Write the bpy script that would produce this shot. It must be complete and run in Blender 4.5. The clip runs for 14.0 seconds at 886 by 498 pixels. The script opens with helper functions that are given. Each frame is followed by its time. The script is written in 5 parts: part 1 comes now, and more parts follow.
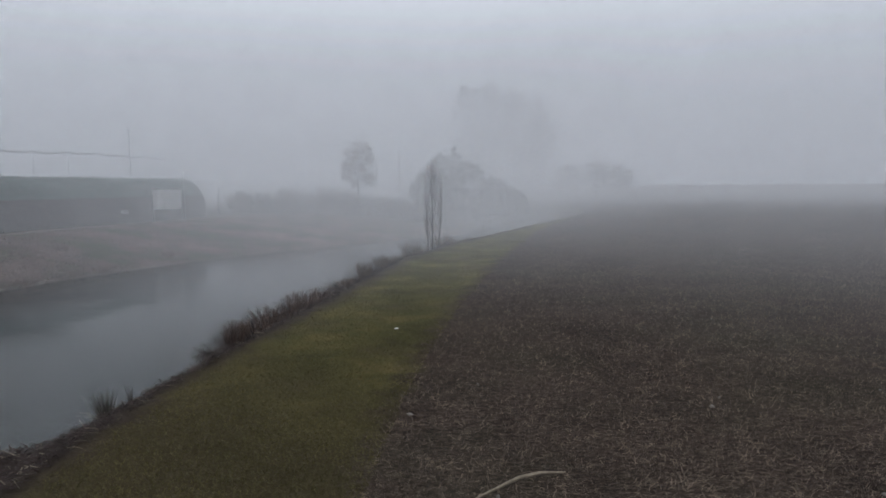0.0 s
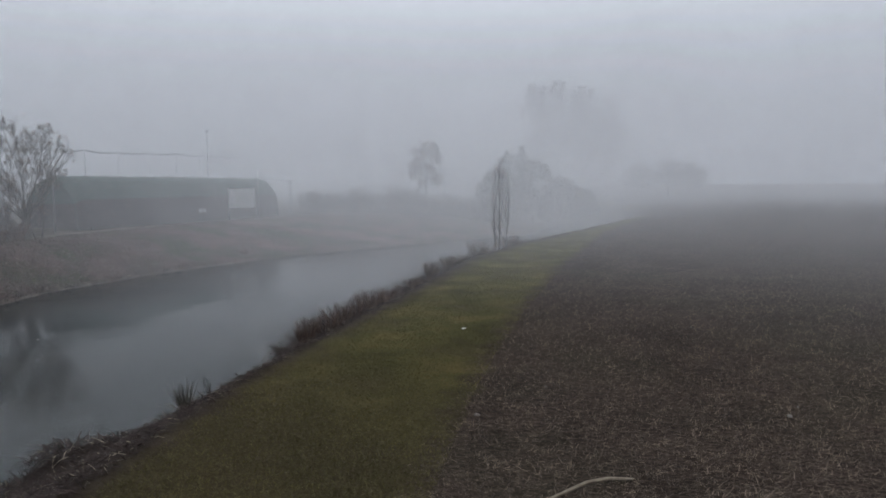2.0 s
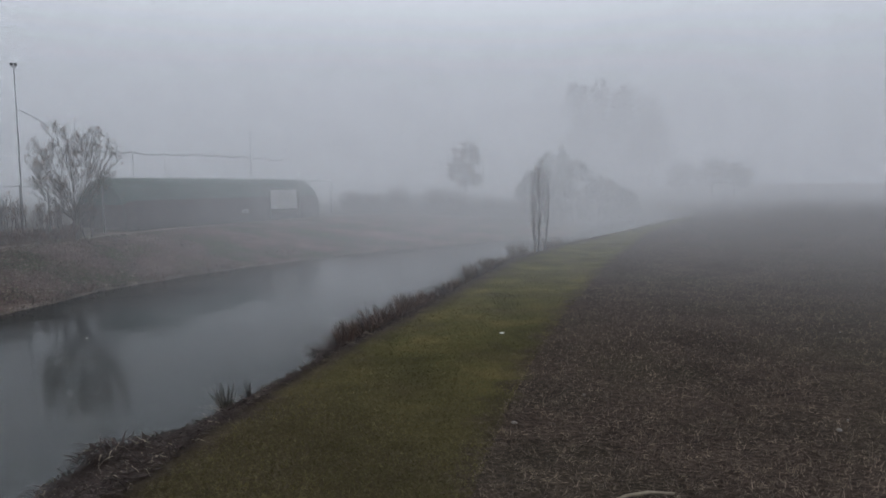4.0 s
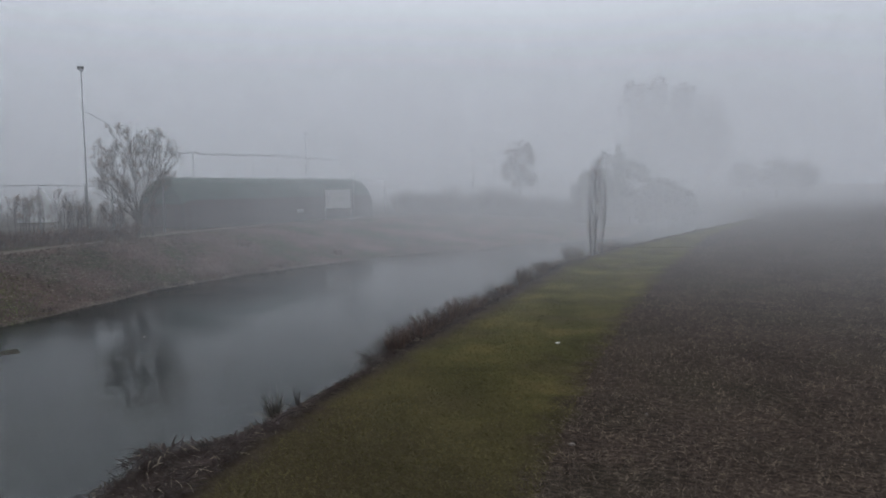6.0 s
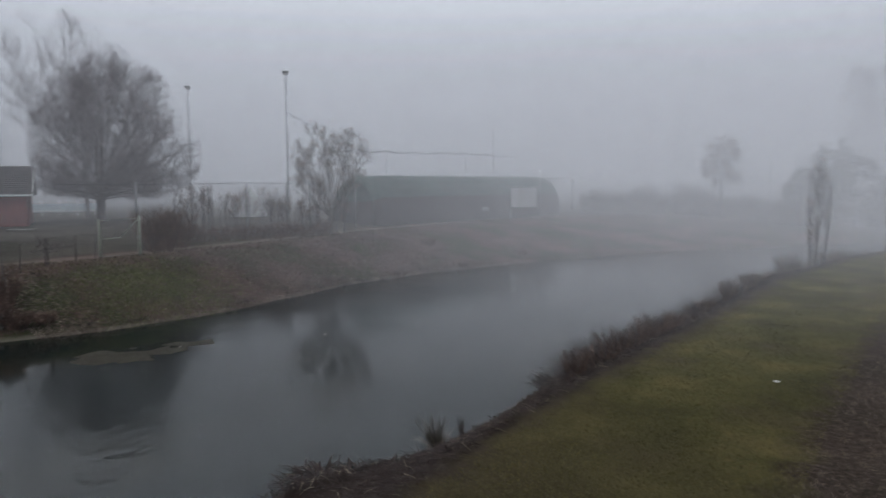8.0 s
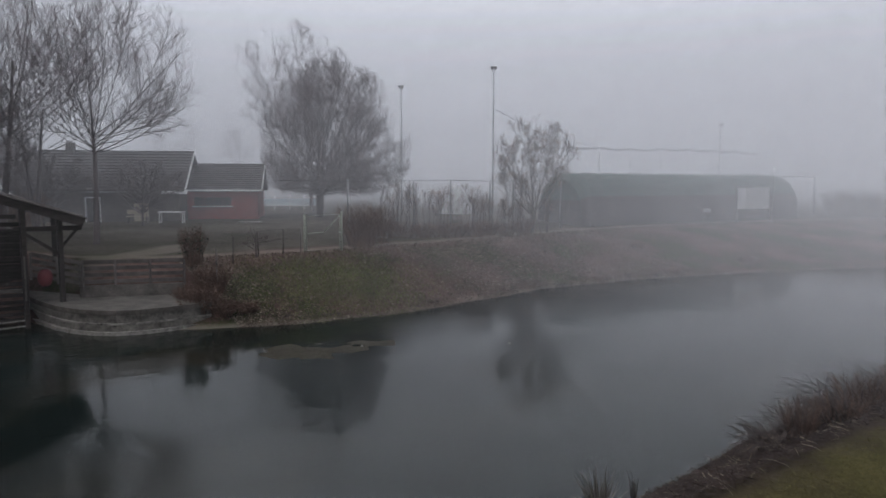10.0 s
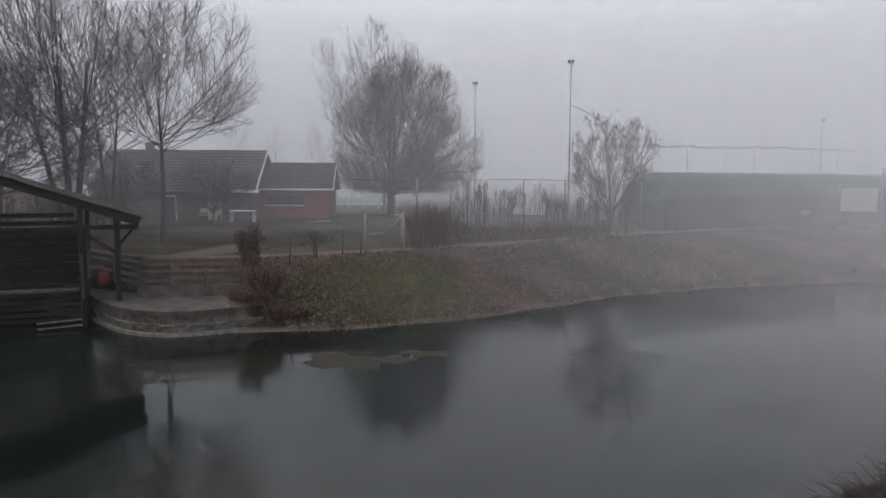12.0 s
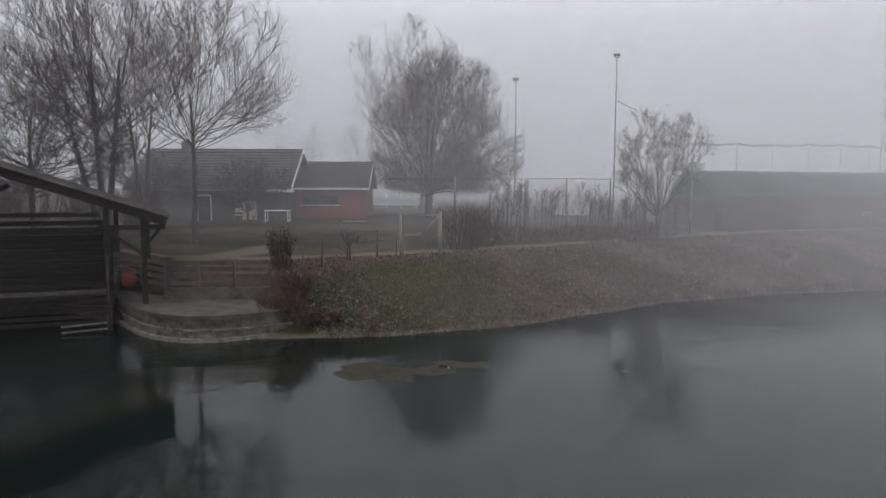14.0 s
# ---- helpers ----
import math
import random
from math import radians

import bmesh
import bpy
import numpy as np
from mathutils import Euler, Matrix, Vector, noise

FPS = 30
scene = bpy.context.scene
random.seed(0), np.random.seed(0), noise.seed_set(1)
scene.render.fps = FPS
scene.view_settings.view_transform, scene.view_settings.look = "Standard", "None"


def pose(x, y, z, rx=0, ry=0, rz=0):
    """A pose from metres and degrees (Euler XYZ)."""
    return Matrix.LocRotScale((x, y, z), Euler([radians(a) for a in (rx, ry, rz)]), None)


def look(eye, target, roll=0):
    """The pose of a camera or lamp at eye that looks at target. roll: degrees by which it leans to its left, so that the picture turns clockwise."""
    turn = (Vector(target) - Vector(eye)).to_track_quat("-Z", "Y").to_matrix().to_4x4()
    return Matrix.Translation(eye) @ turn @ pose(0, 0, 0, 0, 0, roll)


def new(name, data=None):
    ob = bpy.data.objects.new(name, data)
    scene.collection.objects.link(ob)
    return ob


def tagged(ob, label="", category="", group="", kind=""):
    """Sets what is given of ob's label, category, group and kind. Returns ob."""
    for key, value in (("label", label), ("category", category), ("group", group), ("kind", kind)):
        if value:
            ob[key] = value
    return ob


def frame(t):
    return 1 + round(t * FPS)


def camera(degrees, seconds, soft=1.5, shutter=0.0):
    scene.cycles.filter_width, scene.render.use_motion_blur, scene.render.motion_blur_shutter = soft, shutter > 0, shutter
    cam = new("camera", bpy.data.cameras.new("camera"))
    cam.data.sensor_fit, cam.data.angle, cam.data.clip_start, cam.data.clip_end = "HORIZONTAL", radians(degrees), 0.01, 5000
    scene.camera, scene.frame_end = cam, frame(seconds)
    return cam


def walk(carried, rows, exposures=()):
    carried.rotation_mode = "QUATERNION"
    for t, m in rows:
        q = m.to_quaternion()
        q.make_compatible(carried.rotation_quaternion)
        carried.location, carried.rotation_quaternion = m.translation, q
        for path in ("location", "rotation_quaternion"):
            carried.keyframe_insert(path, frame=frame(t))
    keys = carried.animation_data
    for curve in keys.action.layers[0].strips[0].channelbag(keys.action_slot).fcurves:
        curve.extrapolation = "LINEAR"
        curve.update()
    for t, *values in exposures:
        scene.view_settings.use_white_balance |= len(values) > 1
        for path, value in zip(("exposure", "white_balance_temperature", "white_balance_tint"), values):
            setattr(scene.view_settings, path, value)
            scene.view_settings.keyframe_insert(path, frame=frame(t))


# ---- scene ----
cam = camera(64.15, 14.0, soft=1.6, shutter=0.5)
# seconds, x, y, z, yaw, pitch, roll
PATH = [
    (0, 0.000, -0.000, 3.248, -0.00, -5.10, 0.44),
    (0.5, -0.009, -0.020, 3.251, 1.17, -5.14, 0.42),
    (1, -0.024, -0.037, 3.235, 2.29, -5.10, 0.35),
    (1.5, -0.032, -0.050, 3.254, 3.75, -5.12, 0.42),
    (2, -0.026, -0.058, 3.290, 5.40, -5.14, 0.44),
    (2.5, -0.023, -0.063, 3.323, 6.55, -5.12, 0.42),
    (3, -0.006, -0.039, 3.341, 7.71, -5.12, 0.47),
    (5.5, -0.059, 0.243, 3.449, 10.42, -5.13, 0.43),
    (6, -0.105, 0.483, 3.474, 12.90, -5.16, 0.38),
    (6.5, -0.180, 0.796, 3.483, 15.09, -5.16, 0.28),
    (7, -0.277, 1.208, 3.492, 17.63, -5.17, 0.24),
    (7.5, -0.393, 1.689, 3.529, 22.30, -5.23, 0.22),
    (8, -0.520, 2.189, 3.554, 28.03, -5.30, 0.19),
    (8.5, -0.662, 2.687, 3.568, 33.63, -5.36, 0.13),
    (9, -0.849, 3.213, 3.549, 38.27, -5.38, 0.00),
    (11.5, -1.503, 6.032, 3.532, 51.44, -5.52, -0.23),
    (12, -1.805, 6.292, 3.520, 52.23, -5.51, -0.25),
    (12.5, -2.127, 6.526, 3.507, 52.94, -5.54, -0.19),
    (13, -2.470, 6.783, 3.479, 53.81, -5.53, -0.17),
    (13.5, -2.784, 7.038, 3.467, 54.68, -5.56, -0.07),
    (14, -3.108, 7.234, 3.451, 55.32, -5.51, -0.23),
]
EXPOSURES = [(0.0, 0.0, 6500, 10), (6.5, -0.02, 6500, 10), (9.0, 0.02, 6550, 12), (11.5, 0.2, 6800, 14), (14.0, 0.25, 6900, 14)]
walk(cam, [(t, pose(x, y, z, 90 + pitch, roll, yaw)) for t, x, y, z, yaw, pitch, roll in PATH], EXPOSURES)

# ---- world and sun: a foggy, overcast winter day ----
world = bpy.data.worlds.new("overcast_sky")
scene.world = world
scene.cycles.transparent_max_bounces = 40
world.use_nodes = True
wn, wl = world.node_tree.nodes, world.node_tree.links
wn.clear()
w_out = wn.new("ShaderNodeOutputWorld")
w_bg = wn.new("ShaderNodeBackground")
w_sky = wn.new("ShaderNodeTexSky")
w_sky.sky_type = "NISHITA"
w_sky.sun_disc = False
w_sky.sun_elevation = radians(38)
w_sky.sun_rotation = radians(150)
w_sky.dust_density = 6.0
w_sky.air_density = 1.5
w_hsv = wn.new("ShaderNodeHueSaturation")
w_hsv.inputs["Saturation"].default_value = 0.12
w_hsv.inputs["Value"].default_value = 0.08
w_geo = wn.new("ShaderNodeTexCoord")
w_sep = wn.new("ShaderNodeSeparateXYZ")
w_ramp = wn.new("ShaderNodeValToRGB")
w_ramp.color_ramp.elements[0].position = 0.0
w_ramp.color_ramp.elements[0].color = (0.50, 0.55, 0.635, 1)
w_ramp.color_ramp.elements[1].position = 0.45
w_ramp.color_ramp.elements[1].color = (0.725, 0.78, 0.875, 1)
w_mix = wn.new("ShaderNodeMix")
w_mix.data_type = "RGBA"
w_mix.inputs["Factor"].default_value = 0.8
wl.new(w_geo.outputs["Generated"], w_sep.inputs[0])
wl.new(w_sep.outputs["Z"], w_ramp.inputs["Fac"])
wl.new(w_sky.outputs["Color"], w_hsv.inputs["Color"])
wl.new(w_hsv.outputs["Color"], w_mix.inputs["A"])
wl.new(w_ramp.outputs["Color"], w_mix.inputs["B"])
wl.new(w_mix.outputs["Result"], w_bg.inputs["Color"])
w_bg.inputs["Strength"].default_value = 1.15
wl.new(w_bg.outputs["Background"], w_out.inputs["Surface"])

sun_data = bpy.data.lights.new("sun", "SUN")
sun_data.energy = 0.5
sun_data.angle = radians(40)
sun_data.color = (1.0, 0.96, 0.9)
sun = new("sun", sun_data)
sun.matrix_world = look((0, 0, 60), (14, 26, 0))


# ---- materials ----
def shade(name, rough=0.8, metal=0.0, spec=0.3):
    """A new node material: its tree, its Principled node and a helper that adds nodes."""
    m = bpy.data.materials.new(name)
    m.use_nodes = True
    n = m.node_tree.nodes
    b = n["Principled BSDF"]
    b.inputs["Roughness"].default_value = rough
    b.inputs["Metallic"].default_value = metal
    b.inputs["Specular IOR Level"].default_value = spec
    return m, m.node_tree, b


def texnoise(tree, scale, detail=6, rough=0.6, coord=None, stretch=None):
    tc = tree.nodes.new("ShaderNodeTexCoord") if coord is None else None
    src = tc.outputs["Object"] if coord is None else coord
    if stretch:
        mp = tree.nodes.new("ShaderNodeMapping")
        mp.inputs["Scale"].default_value = stretch
        tree.links.new(src, mp.inputs["Vector"])
        src = mp.outputs["Vector"]
    t = tree.nodes.new("ShaderNodeTexNoise")
    t.inputs["Scale"].default_value = scale
    t.inputs["Detail"].default_value = detail
    t.inputs["Roughness"].default_value = rough
    tree.links.new(src, t.inputs["Vector"])
    return t.outputs["Fac"]


def ramp(tree, fac, stops):
    r = tree.nodes.new("ShaderNodeValToRGB")
    e = r.color_ramp.elements
    while len(e) < len(stops):
        e.new(0.5)
    for el, (p, c) in zip(e, stops):
        el.position = p
        el.color = (*c, 1)
    tree.links.new(fac, r.inputs["Fac"])
    return r.outputs["Color"]


def mixc(tree, fac, a, b, mode="MIX"):
    m = tree.nodes.new("ShaderNodeMix")
    m.data_type = "RGBA"
    m.blend_type = mode
    for sock, val in ((m.inputs["Factor"], fac), (m.inputs["A"], a), (m.inputs["B"], b)):
        if isinstance(val, (int, float)):
            sock.default_value = val
        elif isinstance(val, tuple):
            sock.default_value = (*val, 1)
        else:
            tree.links.new(val, sock)
    return m.outputs["Result"]


def math_node(tree, op, a, b=0.0, clamp=False):
    m = tree.nodes.new("ShaderNodeMath")
    m.operation = op
    m.use_clamp = clamp
    for sock, val in zip(m.inputs, (a, b)):
        if isinstance(val, (int, float)):
            sock.default_value = val
        else:
            tree.links.new(val, sock)
    return m.outputs[0]


def bump(tree, b, height, strength=0.3, dist=0.02):
    n = tree.nodes.new("ShaderNodeBump")
    n.inputs["Strength"].default_value = strength
    n.inputs["Distance"].default_value = dist
    tree.links.new(height, n.inputs["Height"])
    tree.links.new(n.outputs["Normal"], b.inputs["Normal"])


def mottled(name, dark, light, scale=6.0, rough=0.85, metal=0.0, spec=0.25, fine=40.0, relief=0.25, stretch=None, vary=0.0):
    """A surface with large and fine variation between two colours, and a fine relief."""
    m, tree, b = shade(name, rough, metal, spec)
    big = texnoise(tree, scale, stretch=stretch)
    small = texnoise(tree, fine, 4, stretch=stretch)
    fac = math_node(tree, "ADD", math_node(tree, "MULTIPLY", big, 0.65), math_node(tree, "MULTIPLY", small, 0.35))
    col = ramp(tree, fac, [(0.32, dark), (0.68, light)])
    if vary:
        info = tree.nodes.new("ShaderNodeObjectInfo")
        isl = tree.nodes.new("ShaderNodeNewGeometry")
        r = math_node(tree, "FRACT", math_node(tree, "ADD", info.outputs["Random"], isl.outputs["Random Per Island"]))
        hsv = tree.nodes.new("ShaderNodeHueSaturation")
        tree.links.new(math_node(tree, "ADD", math_node(tree, "MULTIPLY", r, 2 * vary), 1 - vary), hsv.inputs["Value"])
        tree.links.new(col, hsv.inputs["Color"])
        col = hsv.outputs["Color"]
    tree.links.new(col, b.inputs["Base Color"])
    bump(tree, b, fac, relief)
    return m


M_BARK = mottled("bark", (0.055, 0.046, 0.048), (0.115, 0.097, 0.098), 3, fine=30, relief=0.5, stretch=(1, 1, 0.25))
M_BARK_PALE = mottled("pale_bark", (0.07, 0.062, 0.055), (0.15, 0.13, 0.12), 3, fine=30, relief=0.4, stretch=(1, 1, 0.3))
M_TWIG = mottled("twigs", (0.085, 0.066, 0.070), (0.155, 0.122, 0.126), 2, fine=12, relief=0.1)
M_SEED = mottled("dry_seed_clusters", (0.09, 0.055, 0.04), (0.17, 0.11, 0.08), 4, vary=0.35)
M_REED = mottled("dry_reed_leaves", (0.036, 0.026, 0.022), (0.125, 0.094, 0.074), 3, fine=18, vary=0.5, relief=0.1)
M_REED_DARK = mottled("rotting_reed_leaves", (0.010, 0.007, 0.0065), (0.046, 0.031, 0.027), 3, fine=18, vary=0.5, relief=0.1)
M_REED_PALE = mottled("pale_dead_leaves", (0.10, 0.082, 0.062), (0.27, 0.23, 0.18), 3, fine=18, vary=0.3, relief=0.1)
M_REED_GREEN = mottled("grey_green_reed", (0.035, 0.031, 0.025), (0.095, 0.083, 0.066), 3, vary=0.3, relief=0.1)
M_SHRUB = mottled("brown_shrub", (0.055, 0.035, 0.03), (0.13, 0.085, 0.065), 2, vary=0.35, relief=0.1)
M_HEDGE = mottled("dark_evergreen", (0.018, 0.026, 0.018), (0.05, 0.062, 0.04), 2, vary=0.35, relief=0.1)
M_STRAW = mottled("crushed_straw", (0.026, 0.019, 0.0145), (0.26, 0.205, 0.155), 2, vary=0.45, relief=0.1)
# stubble tone raised to carry the far field's haze and straw glint
M_STUBBLE = mottled("cut_stubble", (0.06, 0.046, 0.037), (0.23, 0.18, 0.145), 2, vary=0.4, relief=0.1)
M_GRASS = mottled("grass_blades", (0.036, 0.033, 0.012), (0.125, 0.103, 0.040), 0.6, vary=0.3, relief=0.05)
M_GREEN = mottled("fresh_grass", (0.065, 0.082, 0.026), (0.14, 0.155, 0.058), 1.0, vary=0.3, relief=0.05)
M_TIMBER = mottled("dark_weathered_timber", (0.011, 0.009, 0.0085), (0.034, 0.029, 0.027), 2.5, fine=35, relief=0.5, stretch=(1, 1, 6), vary=0.25)
M_TIMBER_GREY = mottled("grey_weathered_boards", (0.04, 0.035, 0.034), (0.12, 0.108, 0.102), 2.5, fine=30, relief=0.5, vary=0.25)
M_TILE = mottled("mossy_roof_tiles", (0.02, 0.018, 0.017), (0.07, 0.06, 0.054), 2.5, fine=20, relief=0.4, vary=0.35)
M_ROOF = mottled("dark_grey_roof", (0.02, 0.018, 0.018), (0.045, 0.04, 0.039), 1.5, fine=20, relief=0.3, vary=0.2)
M_CONCRETE = mottled("stained_concrete", (0.024, 0.022, 0.021), (0.125, 0.114, 0.102), 1.6, fine=14, relief=0.4)
M_CONCRETE_WET = mottled("wet_mossy_concrete", (0.014, 0.013, 0.012), (0.19, 0.178, 0.16), 2.6, fine=9, relief=0.5, rough=0.5)
M_LIME = mottled("pale_limescale_band", (0.03, 0.028, 0.026), (0.27, 0.255, 0.235), 2.2, fine=9)
M_RED = mottled("red_brick_paint", (0.17, 0.04, 0.037), (0.27, 0.066, 0.06), 1.0, fine=18)
M_WALL = mottled("dull_plaster", (0.05, 0.045, 0.043), (0.10, 0.092, 0.085), 0.8, fine=14)
M_CREAM = mottled("cream_plaster", (0.26, 0.22, 0.17), (0.42, 0.37, 0.3), 0.8, fine=14)
M_WHITE = mottled("white_paint", (0.6, 0.6, 0.6), (0.8, 0.8, 0.79), 1.5, rough=0.5, fine=12, relief=0.05)
M_SHEET = mottled("dirty_white_sheet", (0.33, 0.345, 0.345), (0.46, 0.47, 0.47), 1.0)
M_GALV = mottled("galvanised_steel", (0.28, 0.29, 0.28), (0.45, 0.46, 0.45), 5, rough=0.45, metal=0.7, relief=0.05)
M_GATE = mottled("pale_green_gate_paint", (0.16, 0.175, 0.14), (0.28, 0.295, 0.245), 5, rough=0.5, relief=0.1)
M_POLE = mottled("grey_pole", (0.11, 0.114, 0.12), (0.19, 0.195, 0.2), 2, rough=0.5, relief=0.05)
M_NET = mottled("black_netting", (0.02, 0.021, 0.022), (0.05, 0.05, 0.05), 3)
M_TARP = mottled("dark_green_tarpaulin", (0.012, 0.032, 0.026), (0.028, 0.06, 0.048), 0.35, fine=3, rough=0.6, relief=0.15)
M_REDPLASTIC = mottled("faded_red_plastic", (0.06, 0.012, 0.015), (0.11, 0.024, 0.028), 3, rough=0.7)
M_STONE = mottled("pale_pebbles", (0.12, 0.11, 0.1), (0.3, 0.28, 0.26), 4, vary=0.3)
M_FARTREE = mottled("distant_trees", (0.03, 0.035, 0.03), (0.07, 0.07, 0.06), 0.2, vary=0.3)

M_GLASS, _t, _b = shade("window_glass", 0.05, 0.0, 0.5)
_b.inputs["Base Color"].default_value = (0.02, 0.022, 0.025, 1)

# river water: dark, slightly green, near mirror, with faint ripples
M_WATER, _t, _b = shade("river_water", 0.03, 0.0, 0.5)
_col = ramp(_t, texnoise(_t, 0.12, 3), [(0.3, (0.0062, 0.0090, 0.0086)), (0.7, (0.0085, 0.0140, 0.0134))])
_weed = ramp(_t, math_node(_t, "ADD", math_node(_t, "MULTIPLY", texnoise(_t, 0.22, 4, 0.6, stretch=(1, 0.6, 1)), 0.7), math_node(_t, "MULTIPLY", texnoise(_t, 2.5, 5, 0.7), 0.3)), [(0.5, (0, 0, 0)), (0.64, (1, 1, 1))])
_col = mixc(_t, _weed, _col, (0.015, 0.0155, 0.0115))
_t.links.new(_col, _b.inputs["Base Color"])
_b.inputs["IOR"].default_value = 1.29
_h1 = texnoise(_t, 1.6, 4, 0.6, stretch=(1.3, 0.9, 1))
_h2 = texnoise(_t, 0.22, 2, 0.5)
_amp = ramp(_t, _h2, [(0.42, (0.16, 0.16, 0.16)), (0.62, (1, 1, 1))])
bump(_t, _b, math_node(_t, "MULTIPLY", _h1, _amp), 0.6, 0.05)


def mist_material(peak, radius, high, west_part, soft_foot):
    """A thin sheet of mist: it lets most light through and scatters the rest evenly to both sides."""
    m = bpy.data.materials.new("mist")
    m.use_nodes = True
    tree = m.node_tree
    tree.nodes.clear()
    out = tree.nodes.new("ShaderNodeOutputMaterial")
    clear = tree.nodes.new("ShaderNodeBsdfTransparent")
    front = tree.nodes.new("ShaderNodeBsdfDiffuse")
    back = tree.nodes.new("ShaderNodeBsdfTranslucent")
    for n in (front, back):
        n.inputs["Color"].default_value = (*MIST, 1)
    both = tree.nodes.new("ShaderNodeMixShader")
    tree.links.new(front.outputs[0], both.inputs[1])
    tree.links.new(back.outputs[0], both.inputs[2])
    mix = tree.nodes.new("ShaderNodeMixShader")
    geo = tree.nodes.new("ShaderNodeNewGeometry")
    sep = tree.nodes.new("ShaderNodeSeparateXYZ")
    tree.links.new(geo.outputs["Position"], sep.inputs[0])
    rise = tree.nodes.new("ShaderNodeMapRange")
    fall = tree.nodes.new("ShaderNodeMapRange")
    for node, lo, hi, a, b in ((rise, 0.0, soft_foot, 0.0, peak), (fall, 0.3 * high, high, 1.0, 0.0)):
        node.interpolation_type = "SMOOTHSTEP"
        for k, v in (("From Min", lo), ("From Max", hi), ("To Min", a), ("To Max", b)):
            node.inputs[k].default_value = v
        tree.links.new(attr(tree, "over_ground"), node.inputs["Value"])
    fac = math_node(tree, "MULTIPLY", rise.outputs[0], fall.outputs[0])
    cloud = texnoise(tree, 0.035, 2, 0.5, coord=geo.outputs["Position"])
    fac = math_node(tree, "MULTIPLY", fac, math_node(tree, "ADD", math_node(tree, "MULTIPLY", cloud, 0.7), 0.65))
    # thinner towards the gardens in the west, thicker over the field and the bend
    west = tree.nodes.new("ShaderNodeMapRange")
    for k, v in (("From Min", -0.92 * radius), ("From Max", -0.25 * radius), ("To Min", west_part), ("To Max", 1.0)):
        west.inputs[k].default_value = v
    tree.links.new(sep.outputs["X"], west.inputs["Value"])
    fac = math_node(tree, "MULTIPLY", fac, west.outputs[0])
    # thin again over the open field
    east = tree.nodes.new("ShaderNodeMapRange")
    for k, v in (("From Min", 0.08 * radius), ("From Max", 0.34 * radius), ("To Min", 1.0), ("To Max", 1.0 if radius < 26 else 0.6 if radius < 40 else 0.3 if radius < 95 else 0.75)):
        east.inputs[k].default_value = v
    tree.links.new(sep.outputs["X"], east.inputs["Value"])
    fac = math_node(tree, "MULTIPLY", fac, east.outputs[0])
    tree.links.new(fac, mix.inputs[0])
    tree.links.new(clear.outputs[0], mix.inputs[1])
    tree.links.new(both.outputs[0], mix.inputs[2])
    tree.links.new(mix.outputs[0], out.inputs["Surface"])
    return m


def attr(tree, name):
    a = tree.nodes.new("ShaderNodeAttribute")
    a.attribute_name = name
    return a.outputs["Fac"]


MIST = (0.93, 0.95, 0.98)


# ---- building helpers ----
def mesh_object(name, verts, faces, material, parent=None, label="", smooth=False):
    me = bpy.data.meshes.new(name)
    me.from_pydata([tuple(v) for v in verts], [], faces)
    me.materials.append(material)
    if smooth:
        me.shade_smooth()
    ob = new(name, me)
    if parent is not None:
        ob.parent = parent
    if label:
        ob["label"] = label
    return ob


def part(name, bm, material, parent=None, label="", smooth=False):
    me = bpy.data.meshes.new(name)
    bm.to_mesh(me)
    bm.free()
    me.materials.append(material)
    if smooth:
        me.shade_smooth()
    ob = new(name, me)
    if parent is not None:
        ob.parent = parent
    if label:
        ob["label"] = label
    return ob


def base(name, place, turn=0.0):
    ob = new(name)
    ob.matrix_basis = pose(*place, 0, 0, turn)
    return ob


def add_box(bm, size, m, bevel=0.0):
    got = bmesh.ops.create_cube(bm, size=1.0, matrix=m @ Matrix.Diagonal((*size, 1)))
    if bevel:
        edges = list({e for v in got["verts"] for e in v.link_edges})
        bmesh.ops.bevel(bm, geom=edges, offset=bevel, segments=1, affect="EDGES")


def box(name, size, m, material, parent, label="", bevel=0.0):
    bm = bmesh.new()
    add_box(bm, size, m, bevel)
    return part(name, bm, material, parent, label)


def beam(name, a, b, w, h, material, parent, label="", bevel=0.01):
    """A squared timber from a to b."""
    a, b = Vector(a), Vector(b)
    m = Matrix.Translation((a + b) / 2) @ (b - a).to_track_quat("X", "Z").to_matrix().to_4x4()
    return box(name, ((b - a).length, w, h), m, material, parent, label, bevel)


def tube(verts, faces, points, radii, sides):
    """Add a tapered tube along points to the lists."""
    start = len(verts)
    n = len(points)
    for i, p in enumerate(points):
        d = points[min(i + 1, n - 1)] - points[max(i - 1, 0)]
        d = d.normalized() if d.length > 1e-6 else Vector((0, 0, 1))
        u = d.cross(Vector((0.31, 0.87, 0.12))).normalized()
        v = d.cross(u)
        for k in range(sides):
            a = 2 * math.pi * k / sides
            verts.append(p + (u * math.cos(a) + v * math.sin(a)) * radii[i])
    for i in range(n - 1):
        for k in range(sides):
            a, b = start + i * sides + k, start + i * sides + (k + 1) % sides
            faces.append((a, b, b + sides, a + sides))
    faces.append(tuple(start + (n - 1) * sides + k for k in range(sides)))


def rod(name, points, radius, material, parent, label="", sides=8):
    verts, faces = [], []
    pts = [Vector(p) for p in points]
    tube(verts, faces, pts, [radius] * len(pts), sides)
    faces.append(tuple(reversed(range(sides))))
    return mesh_object(name, verts, faces, material, parent, label, smooth=True)


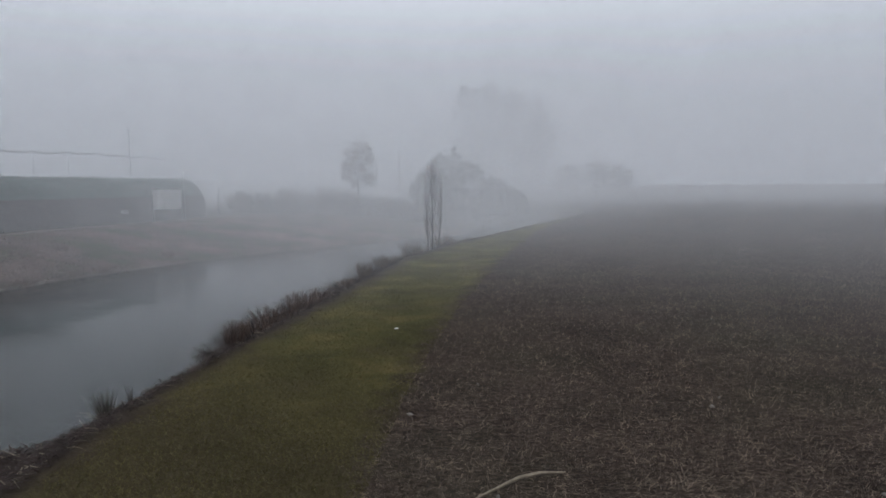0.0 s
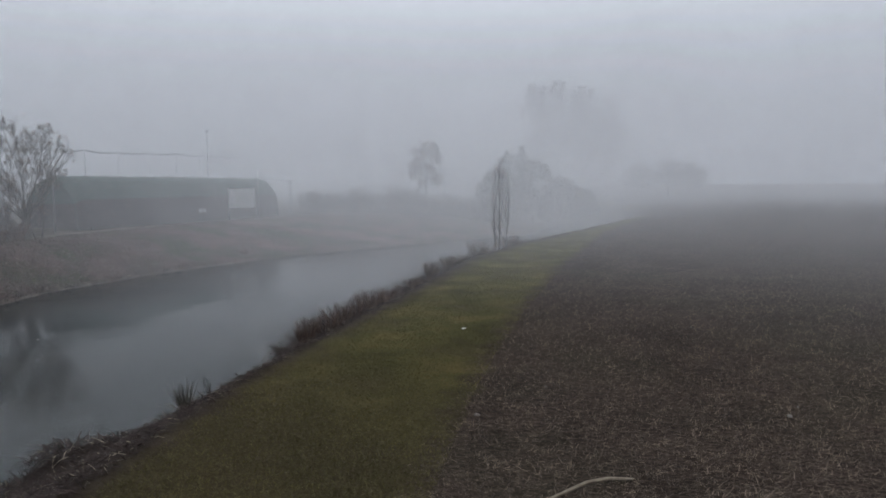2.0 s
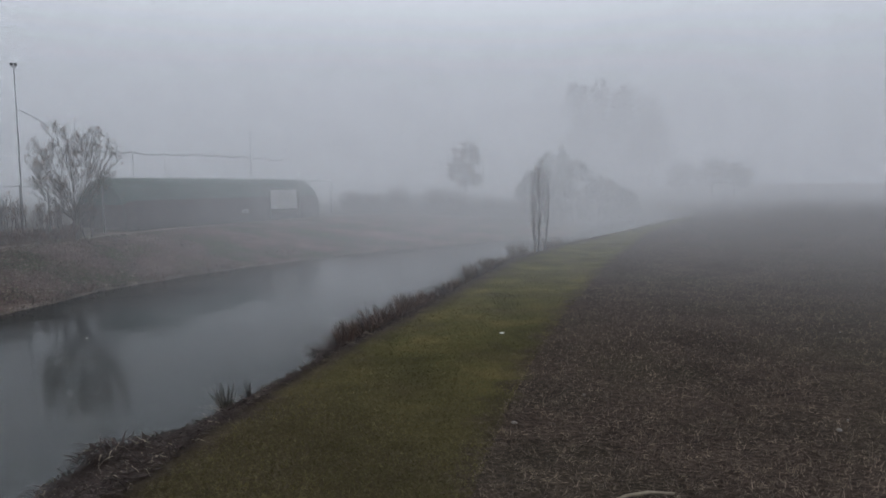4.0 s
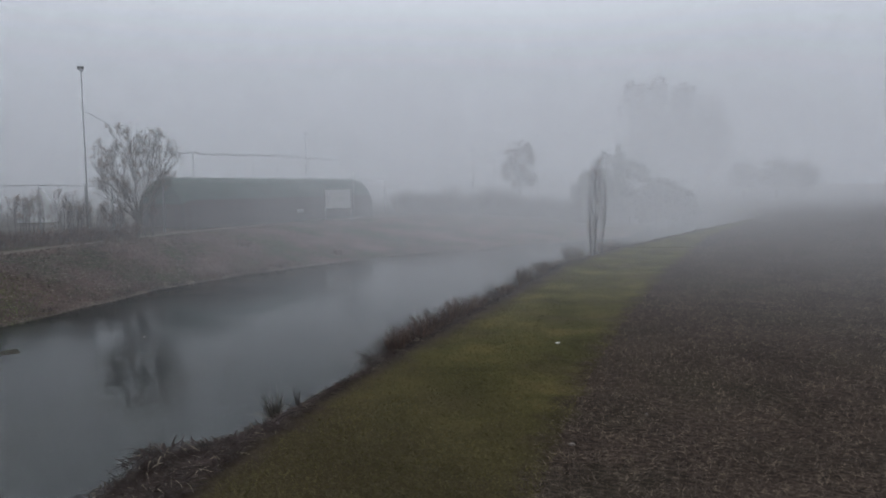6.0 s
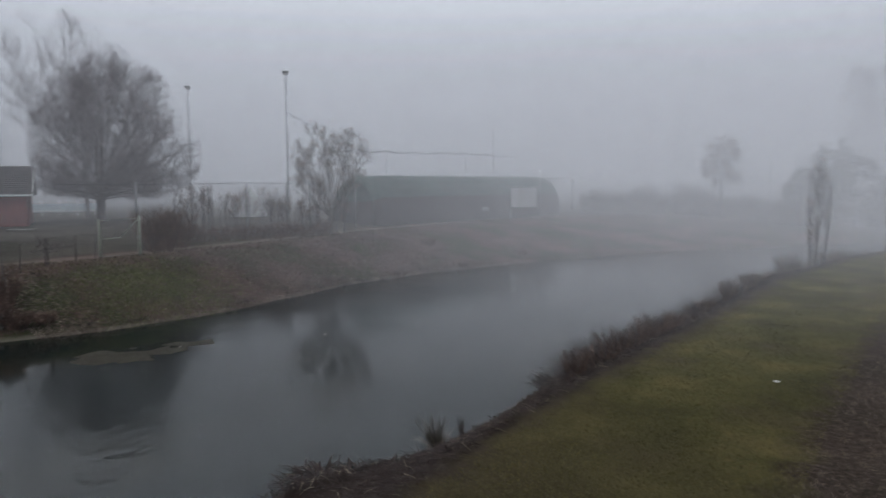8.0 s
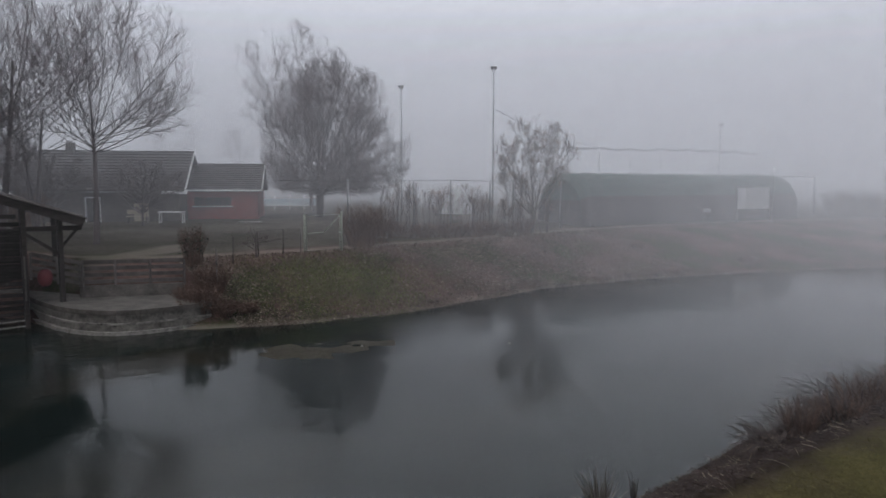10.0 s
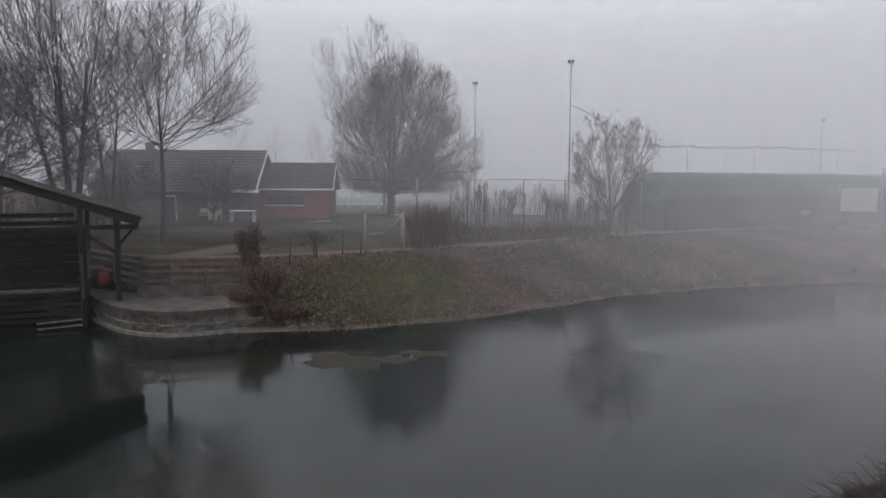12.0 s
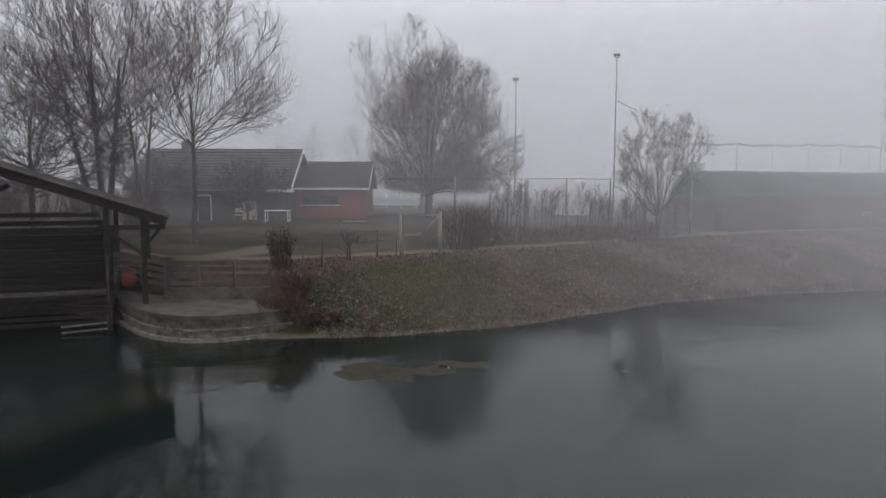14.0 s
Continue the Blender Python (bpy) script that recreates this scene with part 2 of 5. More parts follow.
# ---- the ground: one sheet with the river bed in it ----
def line(points):
    ys = [p[1] for p in points]
    xs = [p[0] for p in points]
    return lambda y: float(np.interp(y, ys, xs))


near_edge = line([(-7.5, -60), (-5.2, 0), (-4.8, 7.7), (-4.6, 11.5), (-4.0, 16.1), (-3.2, 21.5), (-1.7, 32.3), (0.6, 39.8), (3.2, 47.2), (15, 79), (17.5, 95), (16, 112), (5.5, 150), (-17, 200)])
near_water = line([(-13, -60), (-10.2, 0), (-9.2, 9), (-8.85, 10.8), (-8.4, 11.6), (-8.0, 12.5), (-7.6, 13.2), (-7.5, 14), (-7.4, 16), (-7.25, 18), (-6.8, 23), (-5.4, 32), (-2.8, 41), (0.6, 49), (12.5, 80), (15, 95), (13.2, 112), (2, 150), (-20, 200)])
far_water = line([(-42, -60), (-40, 0), (-38, 10), (-30, 12.3), (-26.2, 15.3), (-24.5, 18), (-23.6, 20.5), (-23.0, 23), (-22.7, 26), (-22.9, 29), (-22.8, 34), (-21.4, 40), (-18.6, 47), (-15.0, 54), (-10.5, 60), (-5, 66), (3, 75), (6, 90), (4, 112), (-8, 150), (-32, 200)])
far_crest = line([(-52, -60), (-48, 0), (-44, 12), (-33.5, 15), (-31, 18), (-29.7, 24), (-29.4, 33), (-29.6, 41), (-29.3, 50), (-27.8, 60), (-25, 70), (-20, 80), (-11, 97), (-9, 112), (-20, 150), (-45, 200)])
field_edge = line([(-3.5, -60), (-1.6, 0), (-1.1, 7), (-0.9, 10), (-0.6, 13), (0.2, 18.8), (1.9, 28.2), (6.3, 48.8), (15.5, 79), (18.5, 95), (17, 112), (6.5, 150), (-16, 200)])
WATER = -1.96


def smooth01(a):
    a = min(max(a, 0.0), 1.0)
    return a * a * (3 - 2 * a)


BAR = [(-20.6, 16.7, -19.6, 17.1), (-20.2, 17.4, -19.5, 18.1), (-19.9, 18.5, -19.75, 19.5)]


def seg_dist(x, y, ax, ay, bx, by):
    k = ((x - ax) * (bx - ax) + (y - ay) * (by - ay)) / ((bx - ax) ** 2 + (by - ay) ** 2)
    k = min(max(k, 0.0), 1.0)
    return math.hypot(x - ax - k * (bx - ax), y - ay - k * (by - ay))


def ground(x, y):
    """Height of the ground; under the river terrace it is cut away."""
    z = open_ground(x, y)
    if -31.2 < x < -26.0 and 12.2 < y < 17.2 and x > -31.0 + (y - 13.2) * 0.46:
        z = min(z, -1.35)
    return z


def open_ground(x, y):
    ne, nw, fw, fc = near_edge(y), near_water(y), far_water(y), far_crest(y)
    wob = noise.noise((x * 0.35, y * 0.35, 0.0)) * 0.10 + noise.noise((x * 1.3, y * 1.3, 4.0)) * 0.035
    if x >= ne:
        rest = 0.02 + 0.03 * min((x - ne), 3) / 3
        return rest + wob * 0.25 + 0.012 * noise.noise((x * 6, y * 6, 2.0))
    if x >= nw:
        k = (ne - x) / max(ne - nw, 0.5)
        heap = 0.34 * math.exp(-((x + 7.6) / 0.7) ** 2 - ((y - 11.0) / 0.8) ** 2)
        return heap + 0.02 - 2.1 * (k ** 0.95) + wob * (0.3 + k) * min(k * 4, 1)
    if x > fw:
        e = min(x - fw, nw - x)
        bed = WATER - 0.14 - 0.35 * min(e, 3.0) + wob * 0.3
        bar = min(seg_dist(x, y, *s) for s in BAR)
        return max(bed, WATER + 0.022 - 0.07 * max(bar - 0.25, 0.0) - 0.2 * max(bar - 0.9, 0.0) + wob * 0.55 + 0.05 * noise.noise((x * 2.3, y * 2.3, 9.0)))
    if x > fc:
        k = (fw - x) / max(fw - fc, 0.5)
        return WATER - 0.05 + 2.16 * smooth01(k) ** 0.75 + wob * 0.5
    return 0.11 + 0.55 * smooth01((fc - x) / 16) + wob * 0.5


def spaced(lo, fine_lo, fine_hi, hi, step):
    mid = list(np.arange(fine_lo, fine_hi, step))
    out, d, p = [], step, fine_lo
    while p > lo:
        d *= 1.25
        p -= d
        out.append(p)
    left = out[::-1]
    out, d, p = [], step, mid[-1]
    while p < hi:
        d *= 1.25
        p += d
        out.append(p)
    return left + mid + out


gx = spaced(-1800, -34, 9, 1800, 0.28)
gy = spaced(-1800, 5, 66, 1800, 0.42)
g_verts = [(x, y, ground(x, y)) for y in gy for x in gx]
nx = len(gx)
g_faces = [(j * nx + i, j * nx + i + 1, (j + 1) * nx + i + 1, (j + 1) * nx + i) for j in range(len(gy) - 1) for i in range(nx - 1)]

M_GROUND, _t, _b = shade("ground_soil_and_grass", 0.95, 0.0, 0.12)


def edge_mask(tree, name, width, wob_scale, wob):
    """0 to 1 across a ragged border."""
    n = texnoise(tree, wob_scale, 5, 0.65)
    d = math_node(tree, "ADD", attr(tree, name), math_node(tree, "MULTIPLY", math_node(tree, "SUBTRACT", n, 0.5), wob))
    return math_node(tree, "ADD", math_node(tree, "DIVIDE", d, width), 0.5, clamp=True)


_soil = ramp(_t, math_node(_t, "ADD", math_node(_t, "MULTIPLY", texnoise(_t, 0.5), 0.16), math_node(_t, "MULTIPLY", texnoise(_t, 16, 9, 0.85, stretch=(0.55, 1, 1)), 0.84)),
             [(0.40, (0.009, 0.0058, 0.0043)), (0.5, (0.030, 0.0205, 0.0155)), (0.61, (0.098, 0.073, 0.056))])
_sprout = ramp(_t, texnoise(_t, 0.22, 4), [(0.45, (0, 0, 0)), (0.68, (1, 1, 1))])
_soil = mixc(_t, math_node(_t, "MULTIPLY", _sprout, 0.35), _soil, (0.03, 0.032, 0.017))
_grass = ramp(_t, math_node(_t, "ADD", math_node(_t, "MULTIPLY", texnoise(_t, 0.55, 5), 0.5), math_node(_t, "MULTIPLY", texnoise(_t, 20, 8, 0.8), 0.5)),
              [(0.37, (0.022, 0.023, 0.007)), (0.5, (0.060, 0.056, 0.017)), (0.64, (0.128, 0.105, 0.040))])
_worn = ramp(_t, texnoise(_t, 0.5, 5), [(0.5, (0, 0, 0)), (0.72, (1, 1, 1))])
_grass = mixc(_t, math_node(_t, "MULTIPLY", _worn, 0.6), _grass, (0.055, 0.040, 0.026))
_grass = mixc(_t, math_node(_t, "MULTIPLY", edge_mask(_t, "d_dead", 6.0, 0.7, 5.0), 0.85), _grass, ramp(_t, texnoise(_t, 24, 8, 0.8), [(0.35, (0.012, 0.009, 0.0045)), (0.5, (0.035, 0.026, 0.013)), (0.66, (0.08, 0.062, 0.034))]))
_bank = ramp(_t, math_node(_t, "ADD", math_node(_t, "MULTIPLY", texnoise(_t, 1.2, 5), 0.5), math_node(_t, "MULTIPLY", texnoise(_t, 18, 6, 0.7), 0.5)),
             [(0.35, (0.013, 0.009, 0.0075)), (0.55, (0.036, 0.026, 0.022)), (0.7, (0.09, 0.069, 0.057))])
_farbank = ramp(_t, math_node(_t, "ADD", math_node(_t, "MULTIPLY", texnoise(_t, 0.28, 5), 0.6), math_node(_t, "MULTIPLY", texnoise(_t, 7, 6, 0.7), 0.4)),
                [(0.40, (0.026, 0.034, 0.011)), (0.46, (0.040, 0.036, 0.021)), (0.52, (0.072, 0.043, 0.037)), (0.66, (0.118, 0.078, 0.067))])
_yard = ramp(_t, math_node(_t, "ADD", math_node(_t, "MULTIPLY", texnoise(_t, 0.2, 5), 0.6), math_node(_t, "MULTIPLY", texnoise(_t, 5, 6, 0.7), 0.4)),
             [(0.40, (0.022, 0.023, 0.012)), (0.48, (0.040, 0.035, 0.026)), (0.62, (0.075, 0.066, 0.056))])
_c = mixc(_t, edge_mask(_t, "d_field", 0.5, 1.6, 1.3), _grass, _soil)
_c = mixc(_t, edge_mask(_t, "d_near", 0.8, 1.6, 1.6), _bank, _c)
_c = mixc(_t, edge_mask(_t, "d_far", 1.5, 0.8, 1.0), _c, _farbank)
_path = math_node(_t, "MULTIPLY", edge_mask(_t, "d_path", 0.5, 0.6, 0.5), 0.42)
_c = mixc(_t, _path, mixc(_t, edge_mask(_t, "d_crest", 1.5, 0.5, 2.0), _c, _yard), (0.19, 0.165, 0.14))
_c = mixc(_t, math_node(_t, "MULTIPLY", edge_mask(_t, "d_shore", 0.4, 0.9, 1.3), 0.6), _c, (0.15, 0.132, 0.112))
_c = mixc(_t, edge_mask(_t, "d_bar", 0.4, 1.5, 0.4), _c, ramp(_t, texnoise(_t, 9, 8, 0.8), [(0.35, (0.018, 0.017, 0.013)), (0.6, (0.06, 0.055, 0.043)), (0.75, (0.13, 0.12, 0.1))]))
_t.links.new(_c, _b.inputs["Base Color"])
bump(_t, _b, math_node(_t, "ADD", texnoise(_t, 3, 8, 0.75), texnoise(_t, 22, 5, 0.7)), 0.6, 0.05)

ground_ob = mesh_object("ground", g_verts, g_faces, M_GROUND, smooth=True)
tagged(ground_ob, "brown stubble field, mown grass verge and sloping river banks", "ground", kind="structure")
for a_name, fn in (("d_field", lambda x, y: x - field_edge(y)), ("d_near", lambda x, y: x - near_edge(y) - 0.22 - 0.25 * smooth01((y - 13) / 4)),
                   ("d_far", lambda x, y: (far_water(y) + near_water(y)) / 2 - x), ("d_crest", lambda x, y: far_crest(y) - 2.2 - x),
                   ("d_shore", lambda x, y: 0.28 - abs(x - far_water(y) + 0.3)),
                   ("d_bar", lambda x, y: 1.9 - min(seg_dist(x, y, *q) for q in BAR)),
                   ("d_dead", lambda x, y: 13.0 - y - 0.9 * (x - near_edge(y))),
                   ("d_path", lambda x, y: max(0.75 - abs(x - far_crest(y) + 1.0), 0.9 - seg_dist(x, y, -32.8, 14.6, -35.6, 20.0)))):
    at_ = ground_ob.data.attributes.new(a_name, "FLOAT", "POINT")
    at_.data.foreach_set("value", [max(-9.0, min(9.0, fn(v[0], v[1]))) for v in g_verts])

wx = spaced(-220, -40, 12, 260, 4.0)
wy = spaced(-200, 0, 80, 500, 4.0)
water = mesh_object("water", [(x, y, WATER) for y in wy for x in wx],
                    [(j * len(wx) + i, j * len(wx) + i + 1, (j + 1) * len(wx) + i + 1, (j + 1) * len(wx) + i) for j in range(len(wy) - 1) for i in range(len(wx) - 1)], M_WATER)
tagged(water, "calm green-grey river water mirroring the misty banks", "river", kind="structure")


# ---- mist: thin see-through sheets standing one behind another round the river bend ----
def mist_ring(radius, peak, high, west_part, soft_foot):
    """A round sheet of mist that thins out towards the ground and the sky."""
    verts, faces, over = [], [], []
    n, rows = 240, (0.0, 3.0, high * 2.2)
    for k in range(n):
        a = 2 * math.pi * k / n
        x, y = -1.5 + radius * math.cos(a), 4 + radius * math.sin(a)
        foot = max(ground(x, y), WATER)
        for q in rows:
            verts.append((x, y, q + foot * max(0.0, 1 - q / (high * 2.2))))
            over.append(q)
    for k in range(n):
        a, b = 3 * k, 3 * ((k + 1) % n)
        faces += [(a + q, b + q, b + q + 1, a + q + 1) for q in range(2)]
    ob = mesh_object("mist_bank", verts, faces, mist_material(peak, radius, high, west_part, soft_foot), smooth=True)
    ob.data.attributes.new("over_ground", "FLOAT", "POINT").data.foreach_set("value", over)
    tagged(ob, "thin drifting grey winter mist over the river", "mist", "mist banks", "stuff")
    return ob


MIST_RINGS = ((9, 0.022, 0.0), (12, 0.042, 0.0), (15.5, 0.058, 0.0), (19.5, 0.068, 0.03), (24, 0.072, 0.07), (29, 0.08, 0.14), (34, 0.085, 0.5), (39.5, 0.085, 0.58), (45, 0.085, 0.62), (50, 0.085, 0.7),
              (55, 0.085, 0.8), (60, 0.095, 0.95), (66, 0.13, 0.95), (73, 0.16, 0.8), (81, 0.19, 0.85), (90, 0.22, 0.9), (100, 0.22, 0.9), (112, 0.2, 0.9), (126, 0.2, 0.9), (142, 0.21, 0.9), (160, 0.22, 0.9), (182, 0.22, 0.9), (206, 0.24, 0.9))
for (radius, peak, west_part), (wider, _a, _b2) in zip(MIST_RINGS, MIST_RINGS[1:] + ((230, 0, 0),)):
    mist_ring(radius, peak, 4.0 + 0.29 * radius, west_part, max(4.2 * (wider - radius) / radius, 0.3))


# ---- trees ----
def bezier(a, c, b, n):
    return [a * (1 - k) ** 2 + c * 2 * k * (1 - k) + b * k * k for k in (i / n for i in range(n + 1))]


def grow(rng, limbs, center, radii, counts, r0, lift, spread, out, reach=(0.35, 0.6)):
    """Branches of branches: from each curve in limbs, children up to the crown's edge. out: one (verts, faces) per level."""
    curves = limbs
    for level, count in enumerate(counts):
        verts, faces = out[min(level, len(out) - 1)]
        nxt = []
        for pts, r, ln in curves:
            for c in range(count):
                k = rng.uniform(0.28, 0.98)
                i = min(int(k * (len(pts) - 1)), len(pts) - 2)
                p = pts[i].lerp(pts[i + 1], k * (len(pts) - 1) - i)
                d = (pts[i + 1] - pts[i]).normalized()
                side = Vector((rng.gauss(0, 1), rng.gauss(0, 1), rng.gauss(0, 0.8)))
                side = (side - d * side.dot(d)).normalized()
                way = (d + side * rng.uniform(*spread) + Vector((0, 0, lift))).normalized()
                length = ln * rng.uniform(*reach) * (1.15 - 0.5 * k)
                end = p + way * length
                for _ in range(5):
                    q = Vector(((end[j] - center[j]) / radii[j] for j in range(3)))
                    if q.length <= 1.0 + rng.uniform(-0.04, 0.04):
                        break
                    length *= 0.72
                    end = p + way * length
                if length < 0.12:
                    continue
                ctrl = p.lerp(end, 0.5) + Vector((rng.gauss(0, 0.05), rng.gauss(0, 0.05), -0.10 * lift - 0.02)) * length
                n = 3 if level < 2 else 2
                cur = bezier(p, ctrl, end, n)
                rr = max(r * rng.uniform(0.42, 0.6) * (1.1 - 0.5 * k), r0)
                tube(verts, faces, cur, [rr * (1 - 0.75 * m / n) for m in range(n + 1)], 3 if level else 4)
                nxt.append((cur, rr, length))
        curves = nxt
    return curves


def bare_tree(place, height, trunk, r, half, low, label, seed, limbs=14, counts=(7, 6, 4), lift=0.35, spread=(0.5, 1.1), steep=1.0, stems=1, bark=M_BARK, twig=M_TWIG, name="bare_tree", clusters=0, cluster_mat=M_SEED, category="tree", lean=0.0, size=0.12, fine=0.009, thin=0.7, shift=(0, 0)):
    """A leafless tree: trunk, main limbs and a crown of twigs inside an egg of half width `half` from low to height."""
    rng = random.Random(seed)
    root = base(name, (place[0], place[1], ground(place[0], place[1]) - 0.08 if len(place) < 3 else place[2]))
    center = Vector((shift[0], shift[1], low + (height - low) * 0.47))
    radii = (half, half, (height - low) * 0.53)
    tv, tf, lv, lf, wv, wf = [], [], [], [], [], []
    curves = []
    for s in range(stems):
        off = Vector((rng.uniform(-0.25, 0.25), rng.uniform(-0.25, 0.25), 0)) * (stems > 1)
        top = Vector((0, 0, height * 0.86)) + off * height * 0.35
        mid = Vector((rng.uniform(-0.2, 0.2), rng.uniform(-0.2, 0.2), height * 0.45)) + off * 2
        pts = bezier(off, mid, top, 9)
        tube(tv, tf, pts, [r * (1.25 if i == 0 else 1) * (1 - 0.92 * (i / 9) ** 0.8) for i in range(10)], 8)
        curves.append((pts, r, height))
        for c in range(limbs // stems):
            a = rng.uniform(0, 2 * math.pi)
            e = math.asin(rng.uniform(-0.75, 0.97))
            tip_z = center.z + math.sin(e) * radii[2]
            z0 = trunk + max(tip_z - trunk, 0.0) * rng.uniform(0.15, 0.55) / (0.6 + 0.4 * steep)
            k = min(max(z0 / top.z, trunk / top.z), 0.9)
            i = min(int(k * 9), 8)
            p = pts[i].lerp(pts[i + 1], k * 9 - i)
            tip = center + Vector((math.cos(a) * math.cos(e) * radii[0], math.sin(a) * math.cos(e) * radii[1], math.sin(e) * radii[2])) * rng.uniform(0.82, 1.0)
            ctrl = p.lerp(tip, 0.45) + Vector((0, 0, (tip - p).length * 0.10 * steep))
            ctrl += Vector((rng.gauss(0, 0.09), rng.gauss(0, 0.09), rng.gauss(0, 0.05))) * (tip - p).length
            cur = bezier(p, ctrl, tip, 6)
            rr = r * rng.uniform(0.32, 0.5) * (1.15 - k) * thin
            tube(lv, lf, cur, [max(rr * (1 - 0.88 * m / 6), 0.006) for m in range(7)], 5)
            curves.append((cur, rr, (tip - p).length))
    ends = grow(rng, curves, center, radii, counts, fine, lift, spread, [(lv, lf), (wv, wf)])
    mesh_object("trunk", tv, tf, bark, root, smooth=True)
    mesh_object("limbs", lv, lf, bark, root, smooth=True)["kind"] = "stuff"
    mesh_object("crown_twigs", wv, wf, twig, root)["kind"] = "stuff"
    if clusters:
        cv, cf = [], []
        for _ in range(clusters):
            cur = rng.choice(ends)[0]
            q = cur[-1]
            for _k in range(4):
                o = q + Vector((rng.gauss(0, 0.09), rng.gauss(0, 0.09), rng.gauss(-0.05, 0.12)))
                u = Vector((rng.gauss(0, 1), rng.gauss(0, 1), rng.gauss(0, 1))).normalized() * size * rng.uniform(0.5, 1.2)
                w = u.cross(Vector((rng.gauss(0, 1), rng.gauss(0, 1), 0.3))).normalized() * size * 0.45
                n0 = len(cv)
                cv += [o - u, o + w, o + u * 1.1, o - w]
                cf.append((n0, n0 + 1, n0 + 2, n0 + 3))
        mesh_object("seed_clusters" if cluster_mat is M_SEED else "leaves", cv, cf, cluster_mat, root)["kind"] = "stuff"
    return tagged(root, label, category)


def shrub(place, height, half, label, seed, stems=60, mat=M_SHRUB, name="shrub", kids=5, leaves=0, leaf_mat=None, upright=0.5, category="shrub"):
    """A bush of many thin stems fanning from its foot, with side twigs."""
    rng = random.Random(seed)
    root = base(name, (place[0], place[1], (ground(place[0], place[1]) if len(place) < 3 else place[2]) - 0.05))
    v, f, tv, tf = [], [], [], []
    curves = []
    for s in range(stems):
        a = rng.uniform(0, 2 * math.pi)
        q = rng.random() ** 0.5
        foot = Vector((math.cos(a), math.sin(a), 0)) * half * 0.45 * q
        b = a + rng.gauss(0, 0.5)
        tip = Vector((math.cos(b) * half * q * rng.uniform(0.7, 1.1), math.sin(b) * half * q * rng.uniform(0.7, 1.1), height * rng.uniform(0.55, 1.0) * (1 - 0.35 * q * (1 - upright))))
        ctrl = foot.lerp(tip, 0.5) + Vector((0, 0, height * 0.12))
        cur = bezier(foot, ctrl, tip, 4)
        tube(v, f, cur, [0.014 * (1 - 0.7 * m / 4) for m in range(5)], 3)
        curves.append((cur, 0.012, (tip - foot).length))
    ends = grow(rng, curves, Vector((0, 0, height * 0.45)), (half * 1.15, half * 1.15, height * 0.6), (kids,), 0.006, 0.25, (0.4, 1.0), [(tv, tf)], (0.2, 0.45))
    mesh_object("stems", v, f, mat, root)["kind"] = "stuff"
    mesh_object("twigs", tv, tf, mat, root)["kind"] = "stuff"
    if leaves:
        cv, cf = [], []
        for _ in range(leaves):
            o = rng.choice(ends)[0][rng.randrange(3)] + Vector((rng.gauss(0, 0.07), rng.gauss(0, 0.07), rng.gauss(0, 0.07)))
            u = Vector((rng.gauss(0, 1), rng.gauss(0, 1), rng.gauss(0, 0.6))).normalized() * rng.uniform(0.03, 0.08)
            w = u.cross(Vector((rng.gauss(0, 1), rng.gauss(0, 1), 1))).normalized() * 0.035
            n0 = len(cv)
            cv += [o - u, o + w, o + u, o - w]
            cf.append((n0, n0 + 1, n0 + 2, n0 + 3))
        mesh_object("leaves", cv, cf, leaf_mat or mat, root)["kind"] = "stuff"
    return tagged(root, label, category)


def bend_rows(p0, pc, p1, n):
    k = np.linspace(0, 1, n + 1)[None, :, None]
    return p0[:, None] * (1 - k) ** 2 + pc[:, None] * 2 * k * (1 - k) + p1[:, None] * k * k


def tube_rows(rows, r0, r1, sides):
    """Tapered tubes along many curves at once: vertices and faces."""
    n, m = rows.shape[:2]
    d = np.gradient(rows, axis=1)
    d /= np.linalg.norm(d, axis=2)[:, :, None] + 1e-9
    u = np.cross(d, np.array((0.31, 0.87, 0.12)))
    u /= np.linalg.norm(u, axis=2)[:, :, None] + 1e-9
    v = np.cross(d, u)
    r = r0[:, None] + (r1 - r0)[:, None] * np.linspace(0, 1, m)[None]
    a = 2 * np.pi * np.arange(sides) / sides
    verts = rows[:, :, None] + (u[:, :, None] * np.cos(a)[None, None, :, None] + v[:, :, None] * np.sin(a)[None, None, :, None]) * r[:, :, None, None]
    at = (np.arange(n)[:, None, None] * m + np.arange(m - 1)[None, :, None]) * sides
    k, q = np.arange(sides), (np.arange(sides) + 1) % sides
    faces = np.stack([at + k, at + q, at + q + sides, at + k + sides], axis=-1).reshape(-1, 4)
    return verts.reshape(-1, 3), faces


